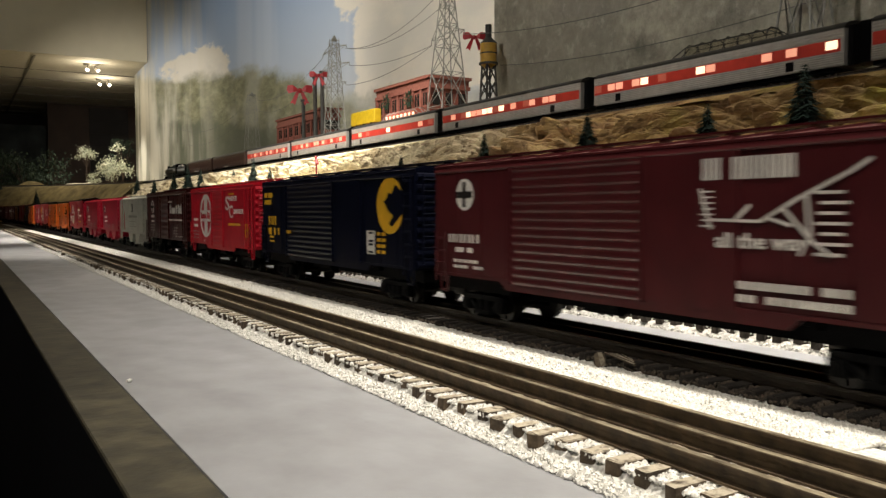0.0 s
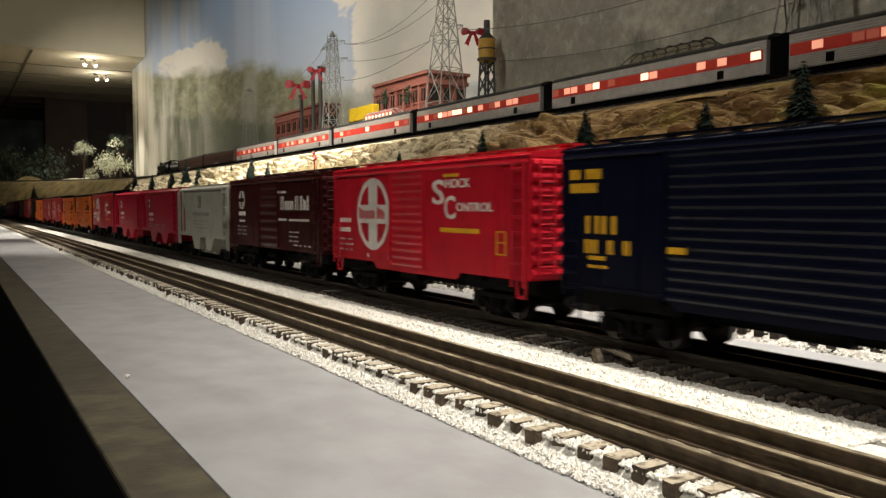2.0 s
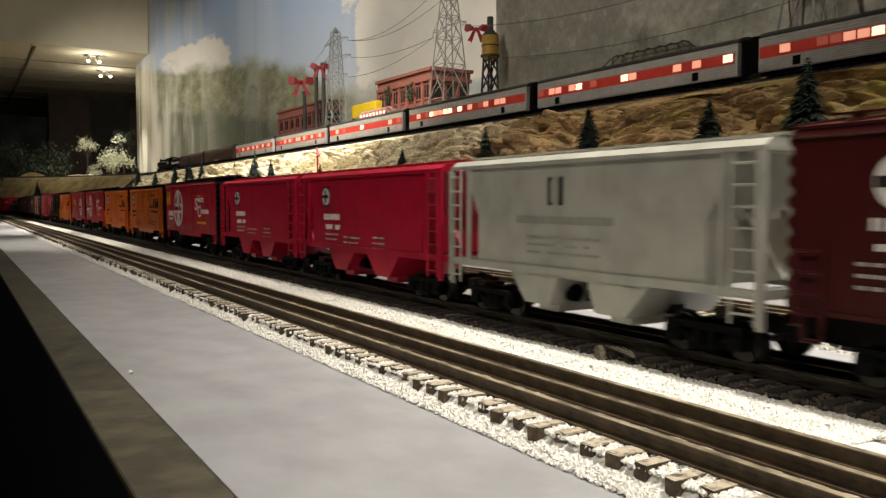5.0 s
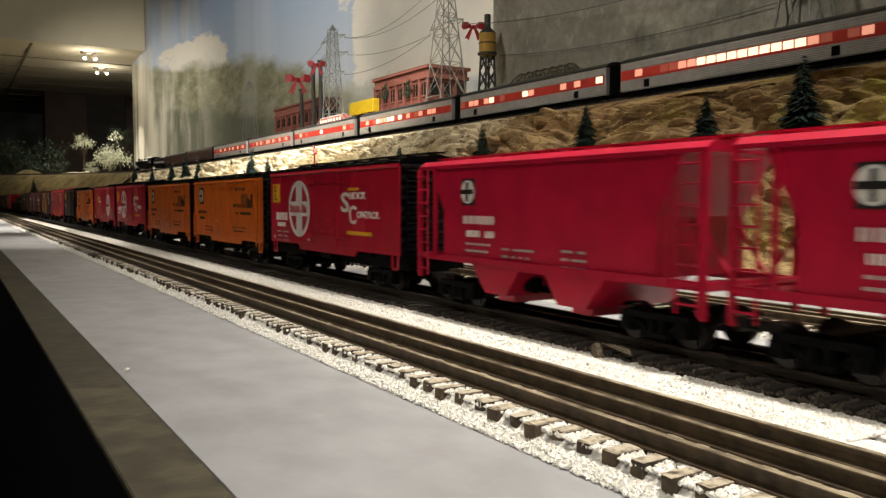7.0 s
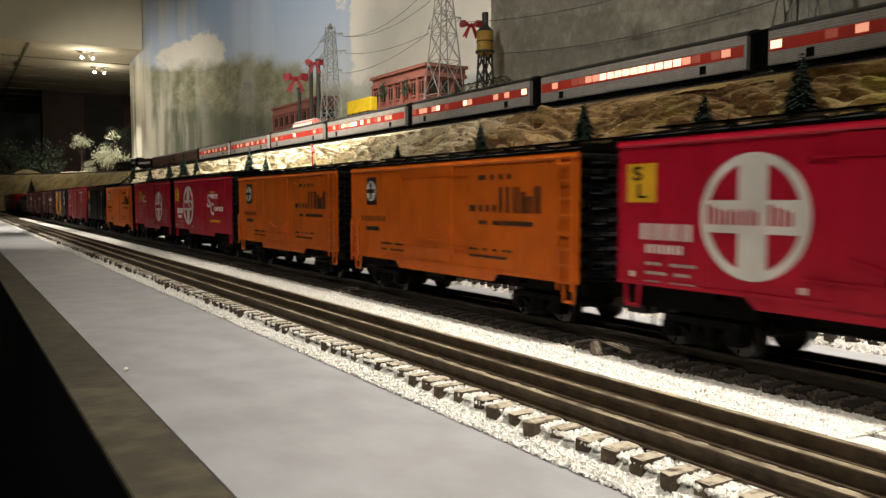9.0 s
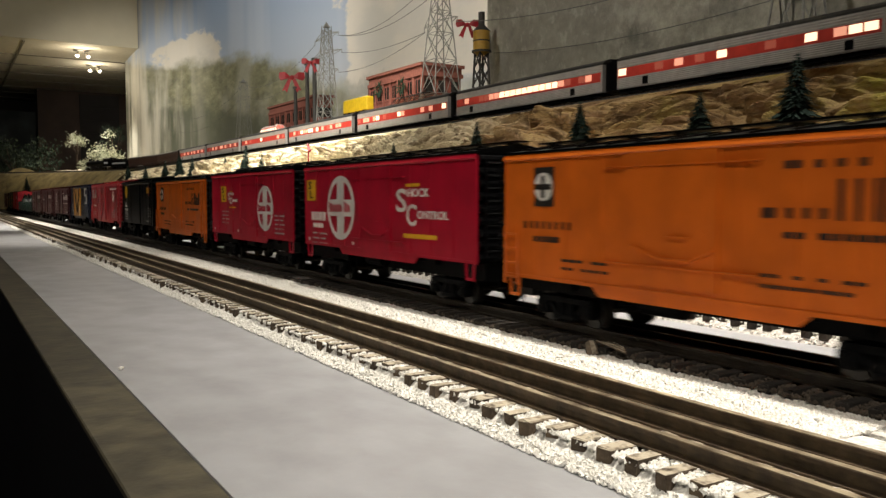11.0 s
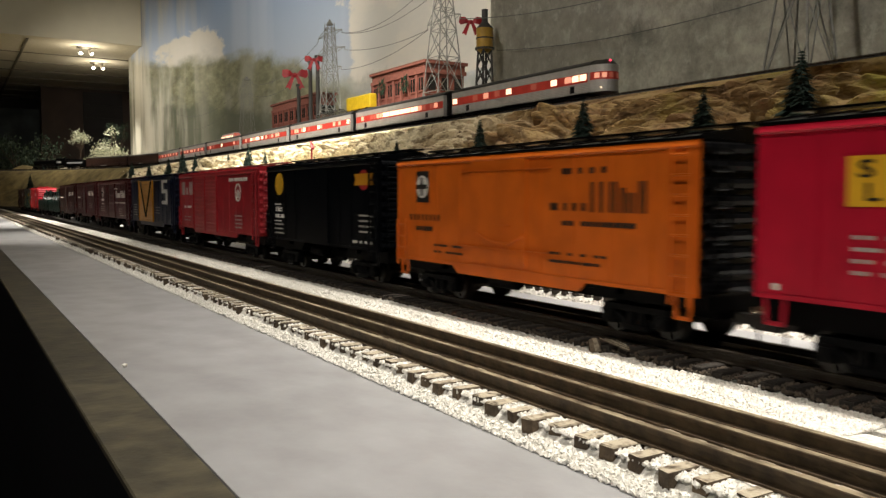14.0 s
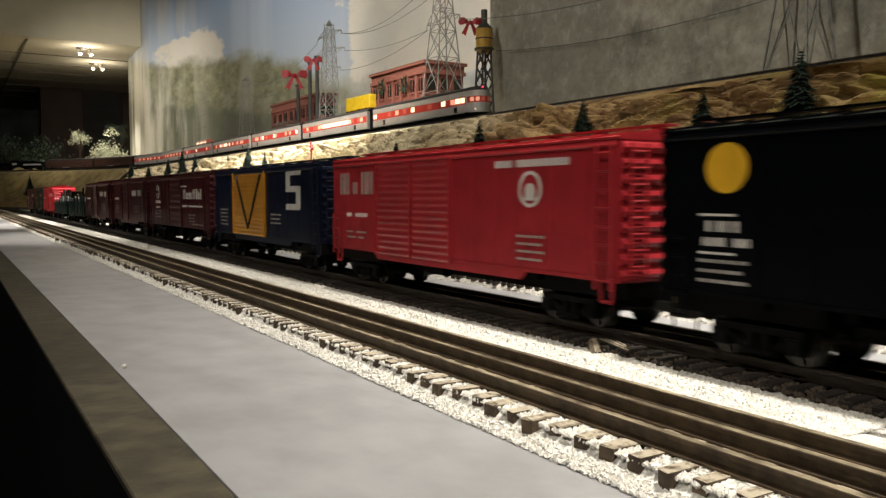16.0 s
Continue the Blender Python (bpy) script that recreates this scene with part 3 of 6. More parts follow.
class Side:
    """Places on the car's aisle side: a metres from its far end, z above the rail."""
    def __init__(self, car, length, lift=0.0):
        self.car, self.length, self.lift = car, length, lift

    def plate(self, bm, a0, a1, z0, z1, low=0.0, high=0.0005):
        y = self.length / 2
        box(bm, -HW - self.lift - high, -HW - self.lift - low + 0.0002, y - a1, y - a0, z0, z1)

    def poly(self, bm, pts, high=0.0005):
        y = self.length / 2
        f = [bm.verts.new((-HW - self.lift - high, y - a, z)) for a, z in pts]
        g = [bm.verts.new((-HW - self.lift + 0.0002, y - a, z)) for a, z in pts]
        n = len(f)
        bm.faces.new(f)
        for i in range(n):
            bm.faces.new((f[i], f[(i + 1) % n], g[(i + 1) % n], g[i]))

    def ring(self, bm, a, z, r0, r1, high=0.0005, seg=40, start=0.0, end=360.0):
        y = self.length / 2
        n = seg + (0 if end - start > 359 else 1)
        rows = []
        for i in range(n):
            w = radians(start + (end - start) * i / seg)
            rows.append([bm.verts.new((-HW - self.lift - d, y - a - r * math.cos(w), z + r * math.sin(w))) for r, d in ((r0, high), (r1, high), (r1, -0.0002), (r0, -0.0002))])
        for i in range(seg):
            p, q = rows[i], rows[(i + 1) % n]
            for e in range(4):
                bm.faces.new((p[e], q[e], q[(e + 1) % 4], p[(e + 1) % 4]))

    def disc(self, bm, a, z, r, high=0.0005, seg=32, sy=1.0):
        self.poly(bm, [(a + r * math.cos(2 * math.pi * i / seg), z + sy * r * math.sin(2 * math.pi * i / seg)) for i in range(seg)], high)

    def bars(self, a0, a1, z0, z1, n, material, name="lettering", gap=0.3, seed=1, high=0.0005):
        """Plain bars that stand for a line of small writing."""
        rnd = random.Random(seed + n)
        bm = B()
        w = (a1 - a0) / n
        for i in range(n):
            if n > 5 and rnd.random() < 0.12:
                continue
            p, q = a0 + i * w, a0 + (i + 1 - gap * rnd.uniform(0.6, 1.2)) * w
            if z1 - z0 > 0.0034 and 0.0028 < q - p < 0.02:
                t = (0.25 if q - p > 0.006 else 0.34) * (q - p)
                self.plate(bm, p, p + t, z0, z1, 0, high)
                self.plate(bm, q - t, q, z0, z1, 0, high)
            else:
                self.plate(bm, p, q, z0, z1, 0, high)
        return part(name, bm, material, self.car)

    def words(self, text, a0, a1, z0, z1, material, name="lettering", high=0.0004):
        cu = bpy.data.curves.new("words", "FONT")
        cu.body, cu.extrude, cu.resolution_u, cu.offset = text, 0.02, 3, 0.014
        ob = bpy.data.objects.new("words", cu)
        scene.collection.objects.link(ob)
        me = bpy.data.meshes.new_from_object(ob.evaluated_get(bpy.context.evaluated_depsgraph_get()))
        bpy.data.objects.remove(ob)
        co = [v.co.copy() for v in me.vertices]
        x0, x1 = min(c.x for c in co), max(c.x for c in co)
        y0, y1 = min(c.y for c in co), max(c.y for c in co)
        for v, c in zip(me.vertices, co):
            a = a0 + (c.x - x0) / (x1 - x0) * (a1 - a0)
            z = z0 + (c.y - y0) / (y1 - y0) * (z1 - z0)
            v.co = (-HW - self.lift - (high if c.z > 0 else -0.0002), self.length / 2 - a, z)
        me.materials.clear(); me.materials.append(material)
        return part(name, me, None, self.car)

    def herald(self, a, z, r, ink, field, name="emblem"):
        """A ring with a broad cross in it; a small one is a pale disc with a dark cross."""
        bm = B()
        if r < 0.012:
            self.disc(bm, a, z, r)
            e = part(name, bm, ink, self.car, "pale disc with a dark cross")
            bm = B()
            self.plate(bm, a - r * 0.17, a + r * 0.17, z - r * 0.80, z + r * 0.80, -0.0004, 0.0008)
            self.plate(bm, a - r * 0.92, a + r * 0.92, z - r * 0.20, z + r * 0.20, -0.0004, 0.0009)
            part("emblem_cross", bm, M_BLACKINK, e)
            return e
        self.ring(bm, a, z, r * 0.86, r)
        self.plate(bm, a - r * 0.26, a + r * 0.26, z - r * 0.88, z + r * 0.88)
        self.plate(bm, a - r * 0.88, a - r * 0.26, z - r * 0.26, z + r * 0.26)
        self.plate(bm, a + r * 0.26, a + r * 0.88, z - r * 0.26, z + r * 0.26)
        e = part(name, bm, ink, self.car, "pale ring with a broad cross")
        if r > 0.015:
            bm = B()
            x = a - r * 0.86
            for k, w in enumerate((0.17, 0.15, 0.16, 0.10, 0.15, 0.07, 0.20, 0.15)):
                if k not in (5,):
                    h = 0.17 if k in (0, 6) else 0.10
                    t = r * w * 0.36
                    self.plate(bm, x, x + t, z - r * 0.13, z + r * (h + 0.02), -0.0004, 0.0008)
                    self.plate(bm, x + r * w - t, x + r * w, z - r * 0.13, z + r * (h - 0.02), -0.0004, 0.0008)
                x += r * (w + 0.06)
            part("emblem_lettering", bm, field, e)
        return e


def ladder(car, y, z0, z1, material, width=0.011, rungs=8, x=None, name="ladder", across=False):
    bm = B()
    x = -HW - 0.0022 if x is None else x
    def P(k, z):
        return (x + k, y, z) if across else (x, y + k, z)
    for k in (-width / 2, width / 2):
        rod(bm, P(k, z0), P(k, z1), 0.00075, 5)
    for i in range(rungs):
        z = z0 + (z1 - z0) * (i + 0.5) / rungs
        rod(bm, P(-width / 2, z), P(width / 2, z), 0.0006, 5)
    return part(name, bm, material, car)


def ribs(side, a0, a1, z0, z1, n, material, name, car, thick=0.0005):
    """Pressed horizontal ribs on a door or a panel, over a plain sheet."""
    bm = B()
    h = (z1 - z0) / n
    y = side.length / 2
    out = [(-HW + 0.0003, z0), (-HW - 0.0008, z0)]
    for i in range(n):
        z = z0 + (i + 0.5) * h
        out += [(-HW - 0.0008, z - h * 0.38), (-HW - 0.0008 - thick, z - h * 0.12), (-HW - 0.0008 - thick, z + h * 0.12), (-HW - 0.0008, z + h * 0.38)]
    out += [(-HW - 0.0008, z1), (-HW + 0.0003, z1)]
    prism(bm, out, y - a1, y - a0)
    door = part(name, bm, material, car)
    for a in (a0, a1):
        bm = B(); side.plate(bm, a - 0.0008, a + 0.0008, z0, z1, 0, 0.0021)
        part("door_edge", bm, material, door)
    return door


def car_ends(car, length, z0, z1, material, n=9):
    for s in (-1, 1):
        bm = B()
        y = s * length / 2
        out = [(-0.0002, z0), (0.0008, z0)]
        h = (z1 - z0) / n
        for i in range(n):
            z = z0 + h * (i + 0.5)
            out += [(0.0008, z - h * 0.36), (0.0022, z - h * 0.24), (0.0030, z), (0.0022, z + h * 0.24), (0.0008, z + h * 0.36)]
        out += [(0.0008, z1), (-0.0002, z1)]
        p = [bm.verts.new((-HW + 0.0006, y + s * d, z)) for d, z in out]
        q = [bm.verts.new((HW - 0.0006, y + s * d, z)) for d, z in out]
        bm.faces.new(p); bm.faces.new(q[::-1])
        for i in range(len(out)):
            j = (i + 1) % len(out)
            bm.faces.new((p[i], q[i], q[j], p[j]))
        part("car_end", bm, material, car)
        if s < 0:
            ladder(car, y - 0.0048, z0 + 0.004, z1 - 0.002, material, 0.0105, 8, -HW + 0.009, "end_ladder", True)
            bm = B()
            rod(bm, (0.012, y - 0.0055, z1 - 0.012), (0.012, y - 0.0068, z1 - 0.012), 0.0062, 14)
            rod(bm, (0.012, y - 0.001, z1 - 0.012), (0.012, y - 0.006, z1 - 0.012), 0.0009, 6)
            part("brake_wheel", bm, M_BLACK, car)


def boxcar(label, length, body, roof=None, ends=None, z0=0.0255, z1=0.0945, tab=True, ladders=True, group="freight train"):
    """Body, roof, running board, ends, ladders and running gear. Returns the car and its side."""
    car = thing("boxcar", label, "boxcar", group=group)
    roof, ends = roof or body, ends or body
    bm = B()
    box(bm, -HW, HW, -length / 2, length / 2, z0, z1)
    side = Side(car, length)
    n = max(6, round(length / 0.026))
    part("body", bm, body, car)
    bm = B(); box(bm, -0.0003, 0.0002, -0.0005, 0.0005, z0 + 0.0018, z1 - 0.0022)
    seam = mesh_of("panel_seam", bm, body)
    for i in range(1, n):
        part("panel_seam", seam, None, car, at=pose(-HW, length / 2 - i * length / n, 0))
    bm = B(); side.plate(bm, 0, length, z0, z0 + 0.0018, 0, 0.0006); part("side_rail", bm, body, car)
    bm = B(); prism(bm, [(-HW + 0.0002, z1 - 0.0036), (-HW - 0.0013, z1 - 0.0032), (-HW - 0.0016, z1 - 0.0026), (-HW - 0.0009, z1 - 0.0004), (-HW + 0.0002, z1 - 0.0004)], -length / 2, length / 2)
    part("side_rail", bm, body, car)
    for a in (0.0, length - 0.0012):
        bm = B(); side.plate(bm, a, a + 0.0012, z0 + 0.0018, z1 - 0.0022, 0, 0.0005); part("corner_strip", bm, body, car)
    if tab:
        bm = B()
        y = length / 2
        for x in (-HW + 0.0001, HW - 0.0016):
            f = [(0.072, z0), (0.078, z0 - 0.0048), (length - 0.078, z0 - 0.0048), (length - 0.072, z0)]
            p = [bm.verts.new((x, y - a, z)) for a, z in f]
            q = [bm.verts.new((x + 0.0015, y - a, z)) for a, z in f]
            bm.faces.new(p); bm.faces.new(q[::-1])
            for i in range(4):
                bm.faces.new((p[i], q[i], q[(i + 1) % 4], p[(i + 1) % 4]))
        part("side_sill", bm, body, car)
    bm = B()
    prism(bm, [(-HW - 0.001, z1), (-HW - 0.001, z1 + 0.0012), (0, z1 + 0.0056), (HW + 0.001, z1 + 0.0012), (HW + 0.001, z1)], -length / 2 - 0.001, length / 2 + 0.001)
    k = max(8, round(length / 0.021))
    part("roof", bm, roof, car)
    bm = B(); prism(bm, [(-HW, z1 + 0.0010), (-HW, z1 + 0.0022), (0, z1 + 0.0066), (HW, z1 + 0.0022), (HW, z1 + 0.0010)], -0.0006, 0.0006)
    rib = mesh_of("roof_rib", bm, roof)
    for i in range(k + 1):
        part("roof_rib", rib, None, car, at=pose(0, -length / 2 + i * length / k, 0))
    bm = B()
    for x in (-0.0032, 0.0, 0.0032):
        box(bm, x - 0.0013, x + 0.0013, -length / 2 - 0.004, length / 2 + 0.004, z1 + 0.0072, z1 + 0.0082)
    for i in range(9):
        y = -length / 2 + 0.006 + i * (length - 0.012) / 8
        box(bm, -0.004, 0.004, y - 0.0008, y + 0.0008, z1 + 0.005, z1 + 0.0073)
    part("running_board", bm, roof, car)
    car_ends(car, length, z0, z1, ends)
    for k in (-1, 1):
        p, q = sorted((k * (length / 2 - 0.074), k * (length / 2 - 0.001)))
        bm = B(); box(bm, -0.024, 0.024, p, q, 0.0168, z0 - 0.0002); box(bm, -0.011, 0.011, p + 0.004, q - 0.004, 0.0120, 0.0170)
        part("draft_sill", bm, M_TRUCK, car, "dull black sill under the end")
    if ladders:
        ladder(car, -length / 2 + 0.0085, z0 - 0.004, z1 - 0.002, body, rungs=8)
        ladder(car, length / 2 - 0.0085, z0 - 0.004, z0 + 0.028, body, rungs=4)
    for y in (-length / 2 + 0.0085, length / 2 - 0.0085):
        bm = B()
        for d in (-0.0045, 0.0045):
            rod(bm, (-HW + 0.0008, y + d, z0), (-HW + 0.0008, y + d * 0.8, z0 - 0.010), 0.0009, 5)
        rod(bm, (-HW + 0.0008, y - 0.004, z0 - 0.010), (-HW + 0.0008, y + 0.004, z0 - 0.010), 0.0010, 5)
        part("step", bm, body, car)
    underframe(car, length, z0)
    running_gear(car, length)
    return car, side


def hopper(label, length, body, z1=0.0885):
    """Covered hopper with sloping ends, two discharge bays and open corner posts."""
    car = thing("covered_hopper", label, "hopper car", group="freight train")
    side = Side(car, length)
    y = length / 2
    e = 0.030
    f = [(0.014, z1), (e, 0.060), (e, 0.032), (0.062, 0.030), (0.078, 0.012), (0.100, 0.012), (length / 2 - 0.012, 0.027), (length / 2 + 0.012, 0.027), (length - 0.100, 0.012), (length - 0.078, 0.012), (length - 0.062, 0.030), (length - e, 0.032), (length - e, 0.060), (length - 0.014, z1)]
    bm = B()
    p = [bm.verts.new((-HW + 0.001, y - a, z)) for a, z in f]
    q = [bm.verts.new((HW - 0.001, y - a, z)) for a, z in f]
    bm.faces.new(p); bm.faces.new(q[::-1])
    for i in range(len(f)):
        bm.faces.new((p[i], q[i], q[(i + 1) % len(f)], p[(i + 1) % len(f)]))
    part("body", bm, body, car)
    bm = B()
    box(bm, -HW - 0.0006, HW + 0.0006, -y, y, z1 - 0.0005, z1 + 0.0015)
    prism(bm, [(-HW - 0.0004, z1 + 0.0012), (-HW + 0.004, z1 + 0.0046), (HW - 0.004, z1 + 0.0046), (HW + 0.0004, z1 + 0.0012)], -y + 0.001, y - 0.001)
    part("roof", bm, body, car)
    bm = B()
    for s in (-1, 1):
        for x in (0.008, 0.011, 0.014):
            box(bm, s * x - 0.0012, s * x + 0.0012, -y - 0.003, y + 0.003, z1 + 0.0066, z1 + 0.0076)
    for i in range(8):
        k = -y + 0.008 + i * (length - 0.016) / 7
        box(bm, -0.016, 0.016, k - 0.001, k + 0.001, z1 + 0.004, z1 + 0.0067)
    part("roof_walk", bm, body, car)
    for k in (-0.3, -0.1, 0.1, 0.3):
        bm = B(); box(bm, -0.0065, 0.0065, k * length - 0.009, k * length + 0.009, z1 + 0.0045, z1 + 0.0062)
        part("hatch", bm, body, car, bevel=0.0008)
    bm = B()
    for x in (-HW - 0.0002, HW - 0.0022):
        box(bm, x, x + 0.0024, -y, y, 0.0285, 0.0325)
    for s in (-1, 1):
        box(bm, -HW, HW, min(s * y, s * (y - 0.0025)), max(s * y, s * (y - 0.0025)), 0.0285, 0.0325)
    part("side_sill", bm, body, car)
    for sx in (-1, 1):
        for sy in (-1, 1):
            bm = B()
            box(bm, sx * HW - 0.0012, sx * HW + 0.0012, sy * (y - 0.0015) - 0.0014, sy * (y - 0.0015) + 0.0014, 0.016, z1)
            if sx < 0:
                box(bm, -HW - 0.0012, -HW + 0.0012, sy * (y - 0.021) - 0.0010, sy * (y - 0.021) + 0.0010, 0.03, z1)
            part("corner_post", bm, body, car)
    for s in (-1, 1):
        ladder(car, s * (y - 0.0085), 0.018, z1 - 0.001, body, 0.0125, 8)
        bm = B()
        for x in (-0.012, 0.012):
            rod(bm, (x, s * (y - 0.002), 0.032), (x, s * (y - 0.024), 0.064), 0.0010, 5)
        box(bm, -HW, HW, s * (y - 0.010) - 0.006, s * (y - 0.010) + 0.006, 0.0300, 0.0312)
        part("end_platform", bm, body, car)
    for a in (0.089, length - 0.089):
        bm = B()
        box(bm, -0.022, 0.022, y - a - 0.008, y - a + 0.008, 0.0075, 0.0125)
        part("discharge_gate", bm, body, car)
    underframe(car, length * 0.55, 0.026)
    running_gear(car, length, 0.036)
    return car, side


# paints of the freight cars
P_BROWN = paint("mineral_brown_paint", (0.064, 0.0090, 0.0115))
P_DKBROWN = paint("dark_brown_paint", (0.052, 0.0085, 0.0085), 0.33, 0.12, 0.35)
P_NAVY = paint("navy_paint", (0.0028, 0.0040, 0.0130), 0.36, 0.02, 0.14)
P_RED = paint("bright_red_paint", (0.50, 0.010, 0.026))
P_CRIMSON = paint("crimson_paint", (0.42, 0.006, 0.034))
P_DKRED = paint("deep_red_paint", (0.42, 0.007, 0.028))
P_ORANGE = paint("reefer_orange_paint", (0.62, 0.128, 0.010))
P_GREY = paint("hopper_grey_paint", (0.40, 0.40, 0.35))
P_BLACK = paint("black_car_paint", (0.0014, 0.0019, 0.0030), 0.36, 0.01, 0.11)
P_BORED = paint("oxide_red_paint", (0.36, 0.022, 0.030))
P_BLUE = paint("blue_car_paint", (0.007, 0.011, 0.030), 0.36, 0.04, 0.3)
P_YELDOOR = paint("yellow_door_paint", (0.60, 0.27, 0.02))
P_GREEN = paint("dark_green_paint", (0.006, 0.022, 0.016))
FREIGHT = []
GAP = 0.029


def placed(car, u0, u1):
    FREIGHT.append((car, (u0 + GAP + u1) / 2))


def car_map(u0, u1):
    c, s = boxcar("brown model boxcar with a white route map on its side", u1 - u0 - GAP, P_BROWN, P_BROWN)
    s.herald(0.0346, 0.077, 0.0098, M_WHITE, P_BROWN)
    s.bars(0.016, 0.052, 0.0470, 0.0523, 4, M_WHITE, seed=2)
    s.bars(0.024, 0.044, 0.0410, 0.0440, 6, M_WHITE)
    s.bars(0.022, 0.050, 0.0345, 0.0365, 5, M_WHITE)
    s.bars(0.022, 0.056, 0.0310, 0.0328, 6, M_WHITE)
    ribs(s, 0.084, 0.188, 0.0245, 0.0925, 15, P_BROWN, "ribbed_door", c)
    bm = B(); s.plate(bm, 0.189, 0.241, 0.0255, 0.0925, 0, 0.0012); part("door", bm, P_BROWN, c)
    s.lift = 0.0012
    s.bars(0.2233, 0.2680, 0.0795, 0.0885, 9, M_WHITE, "slogan", 0.25, 3)
    bm = B()
    for p, q in (((0.222, 0.076), (0.228, 0.059)), ((0.226, 0.063), (0.252, 0.0625)), ((0.252, 0.0625), (0.268, 0.071)), ((0.268, 0.071), (0.290, 0.081)), ((0.290, 0.081), (0.297, 0.085)), ((0.262, 0.068), (0.275, 0.055)), ((0.275, 0.055), (0.283, 0.050)), ((0.240, 0.0628), (0.247, 0.069)), ((0.272, 0.073), (0.274, 0.057)), ((0.255, 0.064), (0.266, 0.061))):
        d = Vector((q[0] - p[0], q[1] - p[1])).normalized() * 0.0006
        s.poly(bm, [(p[0] - d.y, p[1] + d.x), (q[0] - d.y, q[1] + d.x), (q[0] + d.y, q[1] - d.x), (p[0] + d.y, p[1] - d.x)])
    for k in range(7):
        s.plate(bm, 0.276 + 0.001 * (k % 3), 0.287 + 0.002 * (k % 2), 0.0500 + 0.0038 * k, 0.0512 + 0.0038 * k)
        s.plate(bm, 0.2225 + 0.001 * (k % 2), 0.229, 0.0600 + 0.0024 * k, 0.0607 + 0.0024 * k)
    part("route_map", bm, M_WHITE, c, "white line map")
    s.words("all the way", 0.2304, 0.2734, 0.0496, 0.0578, M_WHITE, "slogan")
    s.bars(0.242, 0.292, 0.0352, 0.0384, 12, M_WHITE)
    s.bars(0.242, 0.292, 0.0300, 0.0330, 11, M_WHITE)
    placed(c, u0, u1)


def car_cat(u0, u1):
    c, s = boxcar("navy blue model boxcar with a round yellow emblem", u1 - u0 - GAP, P_NAVY, P_NAVY)
    ribs(s, 0.071, 0.182, 0.0245, 0.0925, 15, P_NAVY, "ribbed_door", c)
    bm = B(); s.plate(bm, 0.183, 0.236, 0.0255, 0.0925, 0, 0.0012); part("door", bm, P_NAVY, c)
    bm = B(); s.disc(bm, 0.2855, 0.0708, 0.0207, 0.0006)
    e = part("emblem", bm, M_YELLOW, c, "yellow disc with a dark notch")
    bm = B()
    s.poly(bm, [(a + 0.008, z) for a, z in ((0.2690, 0.074), (0.2735, 0.0765), (0.2765, 0.0805), (0.2810, 0.0790), (0.2870, 0.0860), (0.2985, 0.0800), (0.2985, 0.0655), (0.2920, 0.0615), (0.2815, 0.0555), (0.2770, 0.0575), (0.2840, 0.0635), (0.2760, 0.0670))], 0.0009)
    part("emblem_notch", bm, P_NAVY, e)
    for k, (a0, a1, z0, z1, n) in enumerate(((0.006, 0.029, 0.0806, 0.0855, 6), (0.006, 0.026, 0.0738, 0.0786, 5), (0.018, 0.041, 0.0535, 0.0623, 2), (0.017, 0.050, 0.0437, 0.0505, 6), (0.020, 0.033, 0.0405, 0.0425, 3), (0.020, 0.034, 0.0365, 0.0380, 3))):
        s.bars(a0, a1, z0, z1, n, M_YELLOW, seed=k)
    bm = B()
    for a0, a1, z0, z1 in ((0.2367, 0.2485, 0.0340, 0.0348), (0.2367, 0.2485, 0.0424, 0.0432), (0.2367, 0.2485, 0.0512, 0.0520), (0.2367, 0.2374, 0.034, 0.052), (0.2478, 0.2485, 0.034, 0.052), (0.2395, 0.2460, 0.0365, 0.0405), (0.2395, 0.2460, 0.0450, 0.0495)):
        s.plate(bm, a0 + 0.0100, a1 + 0.0115, z0, z1)
    part("stencil_panel", bm, M_WHITE, c)
    for k in range(4):
        s.bars(0.264, 0.280, 0.0350 + k * 0.0045, 0.0375 + k * 0.0045, 2, M_YELLOW, seed=k)
    s.lift = 0.0018
    s.bars(0.074, 0.085, 0.046, 0.049, 3, M_YELLOW)
    placed(c, u0, u1)


def shock_words(s, a, z, k=1.0):
    s.words("S", a, a + 0.015 * k, z + 0.0093 * k, z + 0.0256 * k, M_WHITE, "lettering")
    s.words("HOCK", a + 0.0165 * k, a + 0.0456 * k, z + 0.0198 * k, z + 0.0256 * k, M_WHITE, "lettering")
    s.words("C", a + 0.0151 * k, a + 0.0285 * k, z, z + 0.0150 * k, M_WHITE, "lettering")
    s.words("ONTROL", a + 0.0300 * k, a + 0.0696 * k, z + 0.0050 * k, z + 0.0105 * k, M_WHITE, "lettering")
    s.bars(a + 0.0107 * k, a + 0.0561 * k, z - 0.0085 * k, z - 0.0055 * k, 14, M_YELLOW, gap=0.2)
    s.bars(a + 0.0140 * k, a + 0.0330 * k, z + 0.0268 * k, z + 0.0290 * k, 3, M_YELLOW, gap=0.1)


def small_print(s, a, z, w, n, ink, rows=3):
    for k in range(rows):
        s.bars(a, a + w * (1 - 0.12 * (k % 2)), z - k * 0.0042, z - k * 0.0042 + 0.0014, n, M_PRINT if ink is M_WHITE else ink, seed=k)


